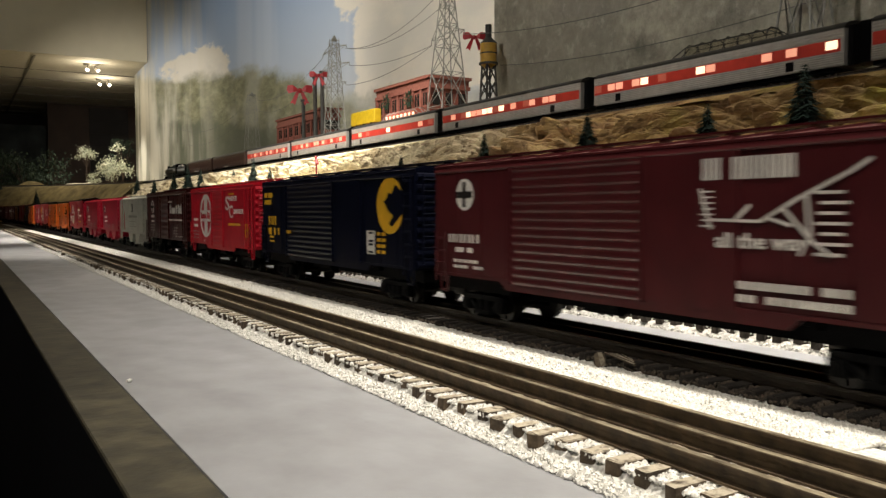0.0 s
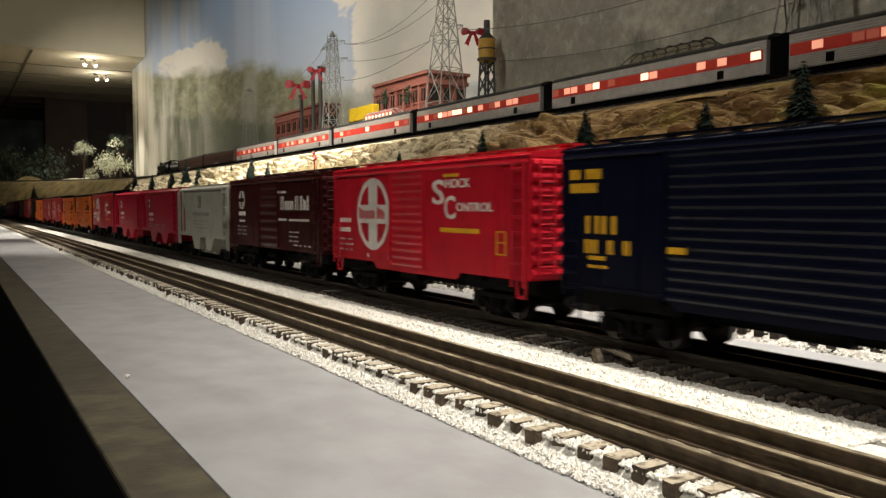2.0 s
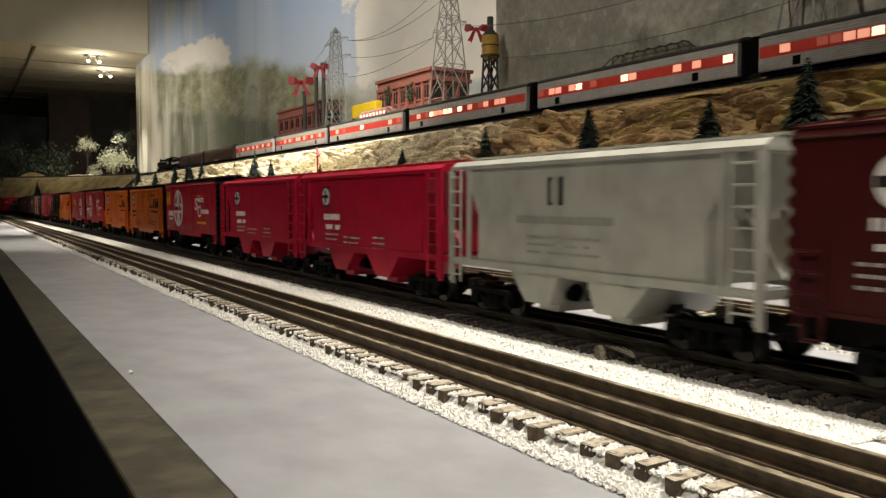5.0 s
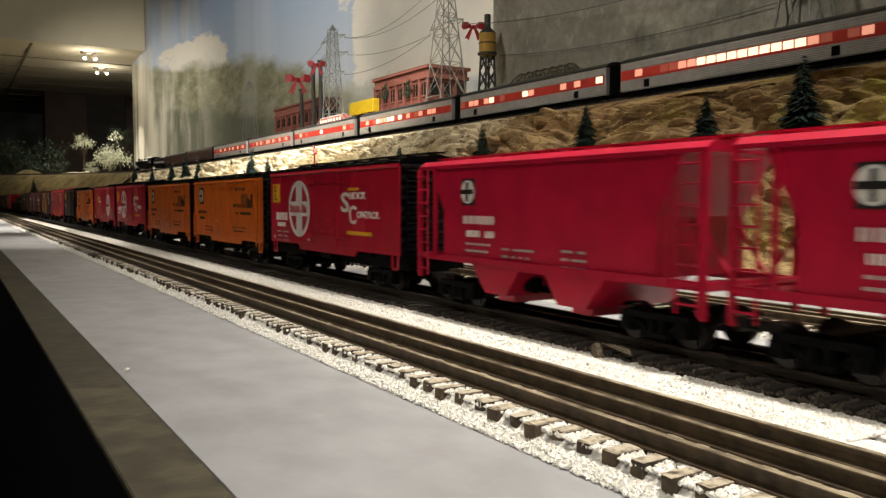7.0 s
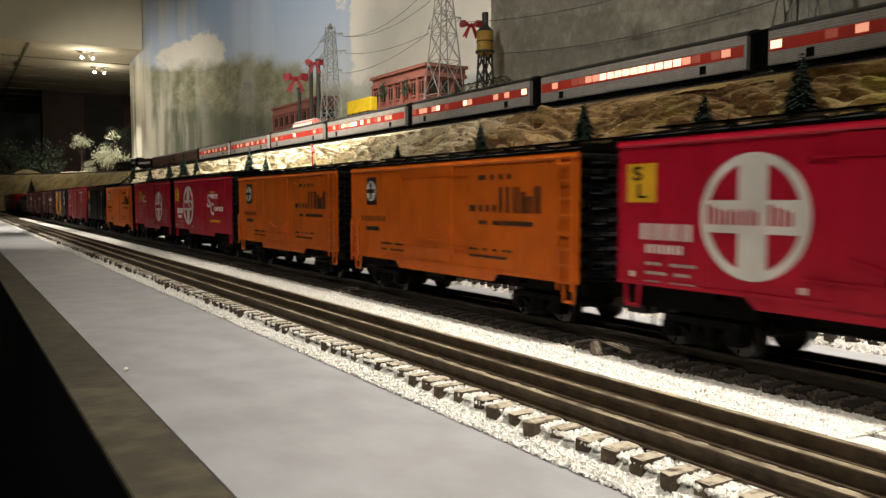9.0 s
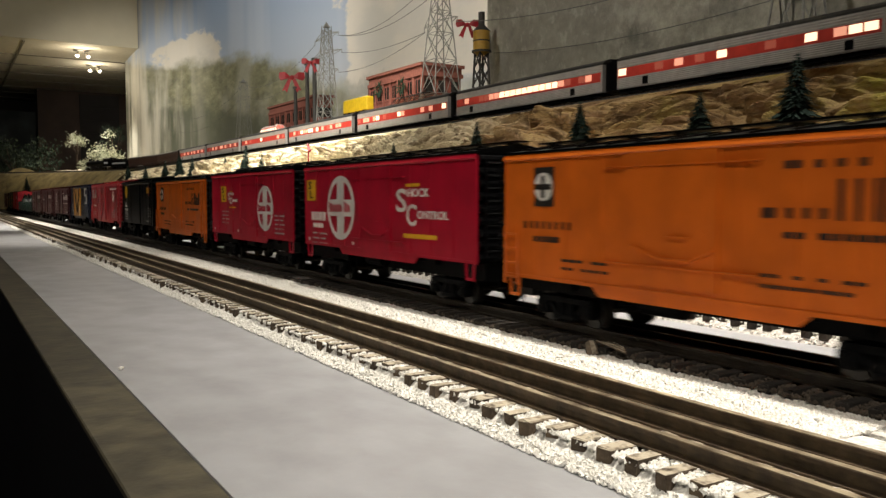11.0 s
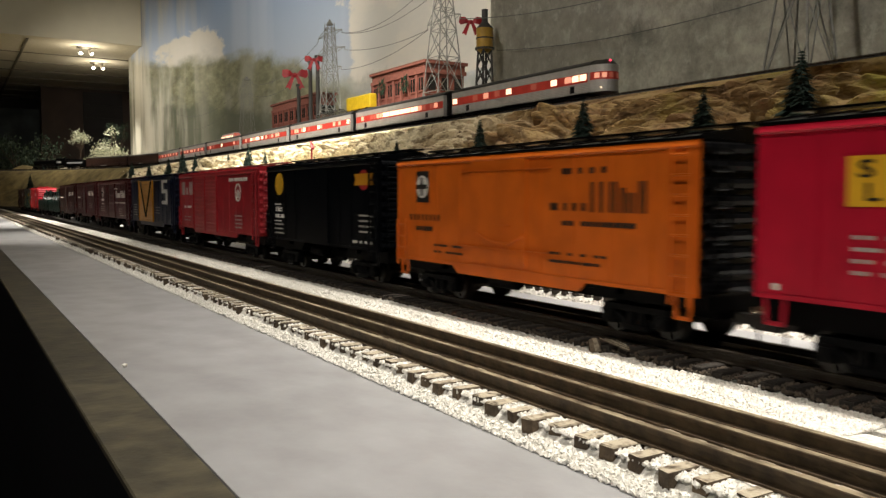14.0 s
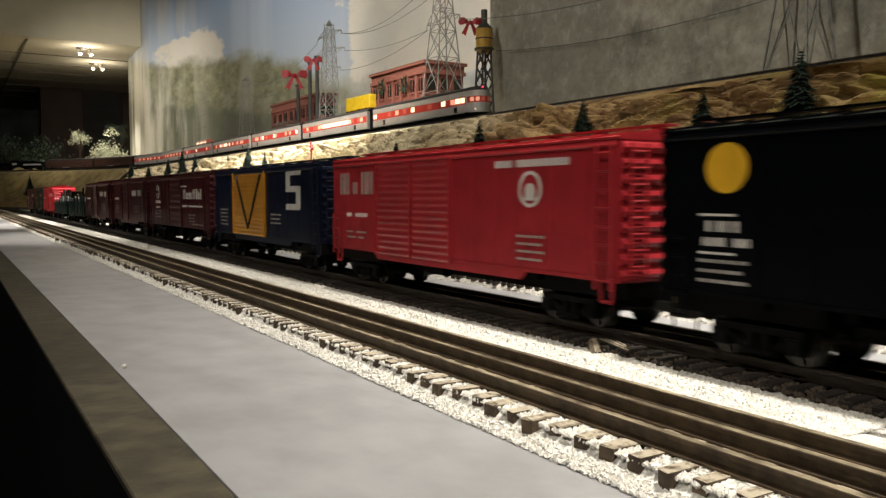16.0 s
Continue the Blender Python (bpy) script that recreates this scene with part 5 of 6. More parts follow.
def coach(label, u0, u1, pattern, kind="coach", tail=False, name="passenger_coach"):
    """pattern: lit windows from the far end on; w warm, b bright, d dim, a dot for none."""
    car = thing(name, label, "passenger coach", group="passenger train")
    L = u1 - u0 - 0.022
    y0, y1 = -L / 2, L / 2
    zb, zt = 0.0085, 0.0640
    dark = kind == "baggage"
    m_body, m_flute = (M_BROWNCAR, M_BROWNCAR) if dark else (M_SILVERFLAT, M_SILVER)
    cut = y0 + (0.042 if tail else 0.0)
    yb = y1 - 0.020
    bm = B()
    box(bm, -CW, CW, cut, yb, zb, zt)
    part("body", bm, m_body, car)
    bm = B()
    arch = [(-CW - 0.0003, zt)] + [(-(CW - 0.0003) * math.cos(radians(w)), zt + 0.0135 * math.sin(radians(w))) for w in range(18, 163, 18)] + [(CW + 0.0003, zt)]
    prism(bm, arch, cut - 0.0005, yb + 0.0005)
    part("roof", bm, M_ROOF, car, smooth=False)
    bm = B(); flutes(bm, cut + 0.001, yb - 0.001, zb + 0.001, 0.0295, 6)
    part("lower_fluting", bm, m_flute, car)
    bm = B(); flutes(bm, cut + 0.001, yb - 0.001, 0.0500, zt - 0.001, 3)
    part("upper_fluting", bm, m_flute, car)
    bm = B()
    a0 = y1 - (0.012 if not tail else 0.02)
    for s in (-1, 1):
        x = s * CW
        box(bm, min(x, x + s * 0.0005), max(x, x + s * 0.0005), cut + 0.006, min(a0, yb) - 0.002, 0.0300, 0.0490)
    part("window_band", bm, M_REDBAND if not dark else M_BROWNCAR, car, "red band along the windows")
    n = len(pattern)
    w = (a0 - cut - 0.012) / n
    for i, ch in enumerate(pattern):
        if ch == ".":
            continue
        y = a0 - 0.003 - (i + 0.5) * w
        big = 0.43
        if y + w * big > yb - 0.002:
            y = yb - 0.003 - w * big
        bm = B(); box(bm, -CW - 0.0010, -CW - 0.0003, y - w * big, y + w * big, 0.0345, 0.0475)
        part("window", bm, {"w": M_WARM, "b": M_LIT, "d": M_DIM}[ch], car)
    for k in (0.16, 0.84):
        y = y1 - k * L
        bm = B(); box(bm, -CW - 0.0013, -CW + 0.001, y - 0.007, y + 0.007, 0.0115, 0.0260)
        part("truck_hatch", bm, M_BLACK, car)
    bm = B()
    box(bm, -CW - 0.0016, -CW + 0.001, 0.03 * L - 0.03, 0.03 * L + 0.045, 0.0105, 0.0150)
    part("equipment_skirt", bm, M_SILVERFLAT, car)
    bm = B(); box(bm, -CW + 0.006, CW - 0.006, cut + 0.02, y1 - 0.02, 0.002, zb)
    part("underframe", bm, M_BLACK, car)
    bm = B(); box(bm, -0.027, 0.027, yb - 0.001, y1, zb, zt + 0.006)
    part("vestibule", bm, M_BLACK if not dark else M_BROWNCAR, car, "dark end vestibule")
    for s in (-1, 1):
        if tail and s < 0:
            continue
        bm = B()
        y = s * (L / 2)
        for k in range(3):
            box(bm, -0.022 + 0.0012 * (k % 2), 0.022 - 0.0012 * (k % 2), min(y + s * 0.0035 * k, y + s * 0.0035 * (k + 1)), max(y + s * 0.0035 * k, y + s * 0.0035 * (k + 1)), zb, zt + 0.004)
        part("diaphragm", bm, M_BLACK if kind != "light" else M_SILVERFLAT, car, "dark folding gangway")
        t = part("truck", cached("truck", truck_mesh), None, car, at=pose(0, s * (L / 2 - 0.06), 0.0))
        for q in (-0.0175, 0.0175):
            COACH_WHEELS.append(wheelset(t, q))
    if kind in ("dome", "litdome"):
        dome(car, -0.172, 0.063, zt + 0.010, kind == "litdome")
    if tail:
        rows = ((zb, 0.0330, m_flute), (0.0330, 0.0490, M_REDBAND), (0.0490, zt, m_flute), (zt, zt + 0.011, M_ROOF))
        for i, (za, zc, m) in enumerate(rows):
            bm = B()
            pts = [(-CW * (1.0 if i < 3 else 0.97) * math.cos(radians(k)), cut - 0.042 * math.sin(radians(k))) for k in range(0, 181, 12)]
            lo = [bm.verts.new((x, y, za)) for x, y in pts]
            hi = [bm.verts.new((x * (0.55 if i == 3 else 1), y + (0.012 if i == 3 else 0) * (y < cut - 0.001), zc)) for x, y in pts]
            for p in range(len(pts) - 1):
                bm.faces.new((lo[p], lo[p + 1], hi[p + 1], hi[p]))
            bm.faces.new(hi); bm.faces.new(lo[::-1])
            part(("lower_fluting", "window_band", "upper_fluting", "roof")[i], bm, m, car, "rounded tail of the car" if i == 0 else "")
        for k in (26, 50, 74, 106):
            bm = B()
            a, b = radians(k - 8), radians(k + 8)
            p, q = Vector((-CW * math.cos(a), cut - 0.042 * math.sin(a), 0)) * 1.0, Vector((-CW * math.cos(b), cut - 0.042 * math.sin(b), 0))
            o = Vector((-math.cos(radians(k)), -math.sin(radians(k)), 0)) * 0.0009
            v = [bm.verts.new(r + Vector((0, 0, z))) for r, z in ((p + o, 0.0365), (q + o, 0.0365), (q + o, 0.0465), (p + o, 0.0465))]
            g = [bm.verts.new(c.co - o * 1.4) for c in v]
            bm.faces.new(v)
            for i in range(4):
                bm.faces.new((v[i], v[(i + 1) % 4], g[(i + 1) % 4], g[i]))
            part("window", bm, M_WARM if k < 60 else M_DIM, car)
        for x, y, z in ((-0.006, cut - 0.034, zt + 0.008), (-0.024, cut - 0.027, 0.0160)):
            bm = B(); bmesh.ops.create_icosphere(bm, subdivisions=1, radius=0.0022, matrix=Matrix.Translation((x, y, z)))
            part("tail_light", bm, M_TAIL if z > 0.03 else M_LIT, car)
    COACHES.append((car, (u0 + u1) / 2))
    return car


M_BROWNCAR = paint("dark_brown_coach_paint", (0.045, 0.022, 0.016), 0.5)
coach("silver fluted observation car with red band and rounded tail", -0.360, 0.266, "b...d.w.d.b...d..b.wbb", tail=True)
coach("silver fluted coach with red band and lit windows", 0.266, 0.862, "..w..ddwwbbbbbbbbbbwd.dw.")
coach("silver fluted dome car with red band and dark roof dome", 0.862, 1.460, "d.ww.wb.d...bw....w.w..b", "dome")
coach("silver fluted coach with a red band and warm lit windows", 1.460, 2.075, "..w.dbwwbbdb.w.dw.ww...")
coach("silver fluted dome car with red band and brightly lit dome", 2.075, 2.670, "..w.d....b......w.d", "litdome")
coach("silver fluted coach with a red band and dim windows", 2.670, 3.240, "..d.w.wd.ww.wd.w.dw.")
coach("silver fluted coach with a red band and dim windows", 3.240, 3.810, "..d.wd.wd.w.wd.w.dw.")
coach("dark brown baggage car behind the locomotive", 3.810, 4.380, "....................", "baggage")
coach("dark brown baggage car behind the locomotive", 4.380, 4.950, "....................", "baggage")


def locomotive(u0, u1):
    """Black steam locomotive with its tender."""
    car = thing("steam_locomotive", "black model steam locomotive with tender", "locomotive", group="passenger train")
    L = u1 - u0
    y0, y1 = -L / 2, L / 2
    M_PLATE = mat("grey_cab_side", (0.30, 0.30, 0.30), rough=0.5)
    bm = B(); rod(bm, (0, y0 + 0.32, 0.046), (0, y1 - 0.02, 0.046), 0.021, 18); rod(bm, (0, y1 - 0.02, 0.046), (0, y1 - 0.012, 0.046), 0.017, 18)
    part("boiler", bm, M_BLACK, car)
    bm = B(); box(bm, -0.028, 0.028, y0 + 0.25, y0 + 0.325, 0.022, 0.074); prism(bm, [(-0.032, 0.074), (-0.018, 0.082), (0.018, 0.082), (0.032, 0.074)], y0 + 0.24, y0 + 0.335)
    c = part("cab", bm, M_BLACK, car)
    bm = B(); box(bm, -0.0288, -0.0275, y0 + 0.262, y0 + 0.312, 0.040, 0.054); part("cab_panel", bm, M_PLATE, c)
    bm = B(); box(bm, -0.028, 0.028, y0 + 0.01, y0 + 0.225, 0.014, 0.060); box(bm, -0.022, 0.022, y0 + 0.08, y0 + 0.21, 0.060, 0.070)
    t = part("tender", bm, M_BLACK, car, bevel=0.002)
    bm = B(); box(bm, -0.0288, -0.0275, y0 + 0.03, y0 + 0.20, 0.034, 0.046); part("tender_panel", bm, M_PLATE, t)
    bm = B()
    rod(bm, (0, y1 - 0.035, 0.062), (0, y1 - 0.035, 0.082), 0.006, 12, 0.0075)
    for k in (0.09, 0.15):
        rod(bm, (0, y1 - k, 0.060), (0, y1 - k, 0.076), 0.009, 12, 0.007)
    part("stack_and_domes", bm, M_BLACK, car)
    bm = B(); box(bm, -0.026, 0.026, y0 + 0.31, y1 - 0.01, 0.020, 0.024); part("running_plate", bm, M_BLACK, car)
    for k in range(4):
        y = y1 - 0.10 - k * 0.043
        for s in (-1, 1):
            bm = B(); rod(bm, (s * 0.015, y, 0.017), (s * 0.019, y, 0.017), 0.017, 20)
            part("driving_wheel", bm, M_STEEL, car)
    bm = B(); box(bm, -0.0225, -0.0200, y1 - 0.24, y1 - 0.09, 0.014, 0.018); part("side_rod", bm, M_STEEL, car)
    bm = B(); prism(bm, [(-0.024, 0.002), (0.024, 0.002), (0.014, 0.018), (-0.014, 0.018)], y1 - 0.012, y1); part("pilot", bm, M_BLACK, car)
    for y in (y0 + 0.05, y0 + 0.18):
        q = part("truck", cached("truck", truck_mesh), None, car, at=pose(0, y, 0))
        for d in (-0.0175, 0.0175):
            COACH_WHEELS.append(wheelset(q, d))
    COACHES.append((car, (u0 + u1) / 2))


locomotive(4.960, 5.560)
# rock slope between the lower tracks and the upper line
def smooth(v, lo, hi):
    k = min(1.0, max(0.0, (v - lo) / (hi - lo)))
    return k * k * (3 - 2 * k)


PROFILE = [(0.70, -0.081), (0.80, -0.030), (0.88, 0.035), (0.935, 0.082), (0.99, 0.127), (1.04, 0.165), (1.08, 0.187), (1.125, 0.1968)]


def slope_base(x):
    for (a, p), (b, q) in zip(PROFILE, PROFILE[1:]):
        if x <= b:
            return p + (q - p) * max(0.0, (x - a) / (b - a))
    return PROFILE[-1][1]


def carve(x, y):
    """How far the carved face stands out of the smooth slope."""
    fade = smooth(x, 0.70, 0.78) * (1 - smooth(x, 1.085, 1.122))
    s = x * 1.6
    wx = y + 0.05 * noise.noise(Vector((y * 4, x * 4, 7)))

    def ridge(p):
        return 1 - 2 * abs(noise.noise(p))
    # strata that run along the slope and rise slightly towards the near end
    q = s + 0.13 * wx + 0.035 * noise.noise(Vector((wx * 5, s * 5, 2.2))) + 0.010 * noise.noise(Vector((wx * 17, s * 15, 5.2)))
    mess = smooth(y, 1.5, 2.2)
    q2 = q + mess * 0.25 * wx
    cut = ridge(Vector((q * 9, wx * 2.6, 1.7)))
    cut2 = ridge(Vector((q2 * 21, wx * 6.5, 4.2)))
    cut3 = ridge(Vector((q2 * 52, wx * 19, 6.2)))
    crack = max(0.0, 1 - 5 * abs(noise.noise(Vector((q2 * 14, wx * 5.0, 12.4)))))
    crack2 = max(0.0, 1 - 5 * abs(noise.noise(Vector((q * 11 - wx * 5, wx * 9.0, 15.9)))))
    lump = noise.noise(Vector((y * 4.2, x * 8, 3.3)))
    d = (cut - 0.6) * 0.034 - (cut2 - 0.6) * 0.030 - (cut3 - 0.55) * 0.013 + lump * 0.014
    d -= (0.020 * crack + 0.015 * crack2) * (1 + 0.7 * mess)
    return d * fade


def slope_z(x, y):
    return min(slope_base(x) + 0.5 * carve(x, y), 0.180 + 0.0168 * smooth(x, 1.095, 1.125))


def grid_mesh(name, xs, ys, height, material):
    verts = [(x, y, height(x, y)) for y in ys for x in xs]
    k = len(xs)
    faces = [(j * k + i, j * k + i + 1, (j + 1) * k + i + 1, (j + 1) * k + i) for j in range(len(ys) - 1) for i in range(k - 1)]
    me = bpy.data.meshes.new(name)
    me.from_pydata(verts, [], faces)
    me.materials.append(material)
    return me


xs = list(np.linspace(0.70, 0.86, 24))[:-1] + list(np.linspace(0.86, 1.125, 140))
ys = list(np.arange(-1.2, 0.3, 0.02)) + list(np.arange(0.3, 1.9, 0.0032)) + list(np.arange(1.9, 4.2, 0.0058)) + list(np.arange(4.2, 7.0, 0.03))
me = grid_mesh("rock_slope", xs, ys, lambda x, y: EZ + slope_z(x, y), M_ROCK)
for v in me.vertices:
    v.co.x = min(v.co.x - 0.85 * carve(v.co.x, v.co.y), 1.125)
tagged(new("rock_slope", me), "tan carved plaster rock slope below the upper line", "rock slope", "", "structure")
bm = B()
box(bm, 1.125, 1.95, -1.2, 8.7, TABLE_Z, UPPER_Z - 0.0122)
setting("upper_ledge", bm, M_HILL, "brown earth ledge that carries the upper line", "ground")
bm = B(); ribbon(bm, upper_way, [(-0.056, UPPER_Z - 0.014), (-0.044, UPPER_Z - 0.0085), (0.044, UPPER_Z - 0.0085), (0.056, UPPER_Z - 0.014)], -0.4, 8.4)
setting("upper_roadbed", bm, M_TIEDARK, "dark roadbed strip under the upper line", "roadbed")


# far hills round the bend
UPPER_LINE = [upper_way(5.2 + 0.06 * k)[:2] for k in range(60)]


def hill_z(x, y):
    d = math.hypot(x + 1.297, y - 5.4) - 1.86
    z = -0.081 + 0.20 * smooth(d, 0.0, 0.55) + 0.13 * math.exp(-((x - 0.52) / 0.22) ** 2 - ((y - 7.35) / 0.35) ** 2) + 0.06 * math.exp(-((x - 0.05) / 0.3) ** 2 - ((y - 7.6) / 0.4) ** 2)
    z += (0.035 * noise.noise(Vector((x * 5, y * 5, 2))) + 0.012 * noise.noise(Vector((x * 17, y * 17, 5)))) * smooth(d, 0.05, 0.4)
    bed = min(math.hypot(x - a, y - b) for a, b in UPPER_LINE)
    flat = 1 - smooth(bed, 0.085, 0.26)
    return z + (0.1955 - z) * flat


xs = list(np.linspace(-1.6, 1.124, 90)); ys = list(np.linspace(5.6, 8.9, 100))
tagged(new("far_hill", grid_mesh("far_hill", xs, ys, lambda x, y: EZ + hill_z(x, y), M_HILL)), "dry tan grassy hills round the far bend", "hill", "", "structure")


def mound(x, y, rx, ry, h, z, material, label, name="mound"):
    bm = B()
    bmesh.ops.create_icosphere(bm, subdivisions=4, radius=1)
    for v in bm.verts:
        k = 1 + 0.22 * noise.noise(v.co * 2.1 + Vector((x, y, 0))) + 0.08 * noise.noise(v.co * 7)
        v.co = Vector((x + v.co.x * rx * k, y + v.co.y * ry * k, z + v.co.z * h * (0.9 + 0.2 * noise.noise(v.co * 3))))
    return setting(name, bm, material, label, "ground", smooth=True)


mound(1.05, 8.15, 0.34, 0.24, 0.12, EZ + 0.155, M_PALEGROUND, "pale lit ground under the pale trees", "pale_ground")


# trees
M_PINE = mat("pine_needles", (0.020, 0.048, 0.034), (0.008, 0.018, 0.014), 300, 0.85)
M_BARK = mat("bark", (0.07, 0.045, 0.03), (0.035, 0.022, 0.015), 120, 0.9)
# pale leaf tone takes in the lamp light on these trees
M_LEAFPALE = mat("lamp_pale_leaf", (0.55, 0.55, 0.42), (0.20, 0.23, 0.13), 60, 0.8)
M_LEAFDARK = mat("dark_leaf", (0.03, 0.05, 0.028), (0.012, 0.022, 0.012), 60, 0.9)


def pine_meshes(seed):
    rnd = random.Random(seed)
    bm = B(); rod(bm, (0, 0, -0.12), (0, 0, 0.92), 0.035, 7, 0.008)
    trunk = mesh_of("trunk", bm, M_BARK)
    verts, faces = [], []
    layers = 30
    for i in range(layers):
        k = i / (layers - 1)
        z = 0.06 + 0.92 * k
        r = (0.335 * (1 - k) ** 0.85 + 0.012) * rnd.uniform(0.82, 1.12)
        n = int(7 + 11 * (1 - k))
        for j in range(n):
            w = 2 * math.pi * (j + rnd.random()) / n
            q = r * rnd.uniform(0.6, 1.15)
            c, s = math.cos(w), math.sin(w)
            drop = q * rnd.uniform(0.15, 0.55)
            for f in (-1, 0, 1):
                b = len(verts)
                wd = 0.030 + 0.04 * (1 - k)
                tip = (q * c - s * f * wd * 1.5, q * s + c * f * wd * 1.5, z - drop + rnd.uniform(-0.02, 0.02))
                m = 0.5
                verts += [(0.01 * c, 0.01 * s, z), (q * m * c - s * wd * 0.5, q * m * s + c * wd * 0.5, z - drop * 0.3), tip, (q * m * c + s * wd * 0.5, q * m * s - c * wd * 0.5, z - drop * 0.45)]
                faces += [(b, b + 1, b + 2), (b, b + 2, b + 3)]
    me = bpy.data.meshes.new("crown"); me.from_pydata(verts, [], faces); me.materials.append(M_PINE)
    return trunk, me


PINES = [pine_meshes(k) for k in range(4)]


def pine(x, y, tip, base=None, wide=1.0, k=0):
    base = EZ + slope_z(x, y) - 0.004 if base is None else base
    h = EZ + tip - base
    t = thing("pine_tree", "small dark green model pine on the rock slope", "tree", pose(x, y, base, 0, 0, 40 * k), "model pines")
    tr, cr = PINES[k % 4]
    m = Matrix.Diagonal((h * wide, h * wide, h, 1))
    part("trunk", tr, None, t, at=m); part("crown", cr, None, t, at=m)


for k, (x, y, tip, wide) in enumerate(((0.935, 0.655, 0.187, 1.10), (0.935, 0.811, 0.155, 1.15), (0.935, 1.071, 0.168, 1.05), (0.93, 1.381, 0.157, 1.0), (0.93, 1.743, 0.135, 1.1), (0.95, 2.942, 0.199, 0.8),
                                       (0.98, 4.06, 0.232, 0.8), (0.98, 3.82, 0.201, 0.8), (0.98, 4.36, 0.201, 0.9), (0.98, 3.30, 0.173, 0.9), (0.97, 2.82, 0.162, 0.9), (0.93, 2.265, 0.119, 1.0), (0.98, 5.36, 0.221, 0.9), (0.97, 4.8, 0.188, 0.9))):
    pine(x, y, tip, None, wide, k)
for k, (x, y, tip) in enumerate(((0.50, 6.55, 0.16), (0.62, 6.9, 0.24), (0.80, 7.0, 0.20), (0.30, 7.1, 0.22), (0.72, 6.5, 0.17))):
    pine(x, y, tip, EZ + hill_z(x, y) - 0.005, 0.9, k)


def leafy(x, y, z, h, spread, material, label, seed, stem=0.35):
    rnd = random.Random(seed)
    t = thing("leafy_tree", label, "tree", pose(x, y, z), "model leafy trees")
    bm = B()
    rod(bm, (0, 0, -0.03), (0.01 * h, 0, stem * h), 0.022 * h, 7, 0.014 * h)
    heads = []
    for i in range(9):
        w = i * 2.4
        p = Vector((0.01 * h, 0, stem * h * rnd.uniform(0.7, 1.0)))
        q = Vector((math.cos(w) * spread * rnd.uniform(0.35, 0.9), math.sin(w) * spread * rnd.uniform(0.35, 0.9), h * rnd.uniform(stem + 0.1, 0.95)))
        rod(bm, p, q, 0.010 * h, 5, 0.004 * h)
        heads.append(q)
    part("trunk", bm, M_BARK, t)
    verts, faces = [], []
    for q in heads:
        for _ in range(70):
            d = Vector((rnd.gauss(0, 1), rnd.gauss(0, 1), rnd.gauss(0, 0.8))) * spread * 0.30
            e = Euler((rnd.random() * 6, rnd.random() * 6, rnd.random() * 6)).to_matrix()
            b = len(verts); r = spread * rnd.uniform(0.06, 0.12)
            verts += [tuple(q + d + e @ Vector(v) * r) for v in ((-1, 0, 0), (0, -0.6, 0.2), (1, 0, 0), (0, 0.6, 0.2))]
            faces.append((b, b + 1, b + 2, b + 3))
    me = bpy.data.meshes.new("crown"); me.from_pydata(verts, [], faces); me.materials.append(material)
    part("crown", me, None, t)


leafy(1.03, 8.05, EZ + 0.235, 0.37, 0.070, M_LEAFPALE, "slender pale leafy model tree in lamp light", 1, 0.62)
leafy(1.30, 8.20, EZ + 0.225, 0.40, 0.120, M_LEAFPALE, "bushy pale model tree in lamp light", 2, 0.25)
leafy(1.20, 7.95, EZ + 0.225, 0.20, 0.080, M_LEAFPALE, "low pale bush in lamp light", 3, 0.2)
leafy(1.08, 7.98, EZ + 0.225, 0.13, 0.050, M_LEAFPALE, "low pale bush in lamp light", 4, 0.2)
leafy(1.40, 8.4, EZ + 0.19, 0.52, 0.10, M_LEAFDARK, "dark leafy model tree beside the wall", 5, 0.3)
for k, (x, y, h) in enumerate(((0.75, 8.6, 0.34), (0.55, 8.5, 0.40), (0.35, 8.7, 0.36), (0.12, 8.6, 0.42), (-0.1, 8.7, 0.38))):
    leafy(x, y, EZ + 0.10, h + 0.1, 0.17, M_LEAFDARK, "dark shadowy model tree on the far hill", 10 + k, 0.25)


# far dark room beyond the bend
bm = B(); box(bm, 0.99, 2.08, 11.06, 11.2, 0.0, EZ + 1.339)
setting("brown_panel", bm, M_BROWNWALL, "dark brown wooden wall panel far behind", "panel")
bm = B(); box(bm, 1.46, 1.92, 11.015, 11.056, EZ + 0.40, EZ + 1.30)
for k in range(5):
    box(bm, 1.48, 1.90, 11.0, 11.014, EZ + 0.50 + 0.16 * k, EZ + 0.514 + 0.16 * k)
tagged(part("wall_shelf", bm, M_DARKWALL), "dark slatted shelf on the brown panel", "shelf")
M_ORANGE = mat("orange_cloth", (0.35, 0.11, 0.035), (0.22, 0.07, 0.025), 20, 0.9)
bm = B()
for k in range(6):
    rod(bm, (0.16 + 0.024 * k, 11.1, EZ + 0.60 + 0.035 * k), (0.14 + 0.026 * k, 11.1, EZ + 1.02), 0.026, 8)
tagged(part("hanging_cloth", bm, M_ORANGE), "orange cloth hanging on a dark wall", "curtain")
M_NIGHT = mat("night_mural", (0.035, 0.042, 0.045), (0.012, 0.016, 0.016), 5, 0.9, patch=0.4)
bm = B(); box(bm, -3.0, 0.97, 11.13, 11.18, 0.0, EZ + 1.06)
setting("far_backdrop", bm, M_NIGHT, "dark unlit backdrop of trees far away", "wall")

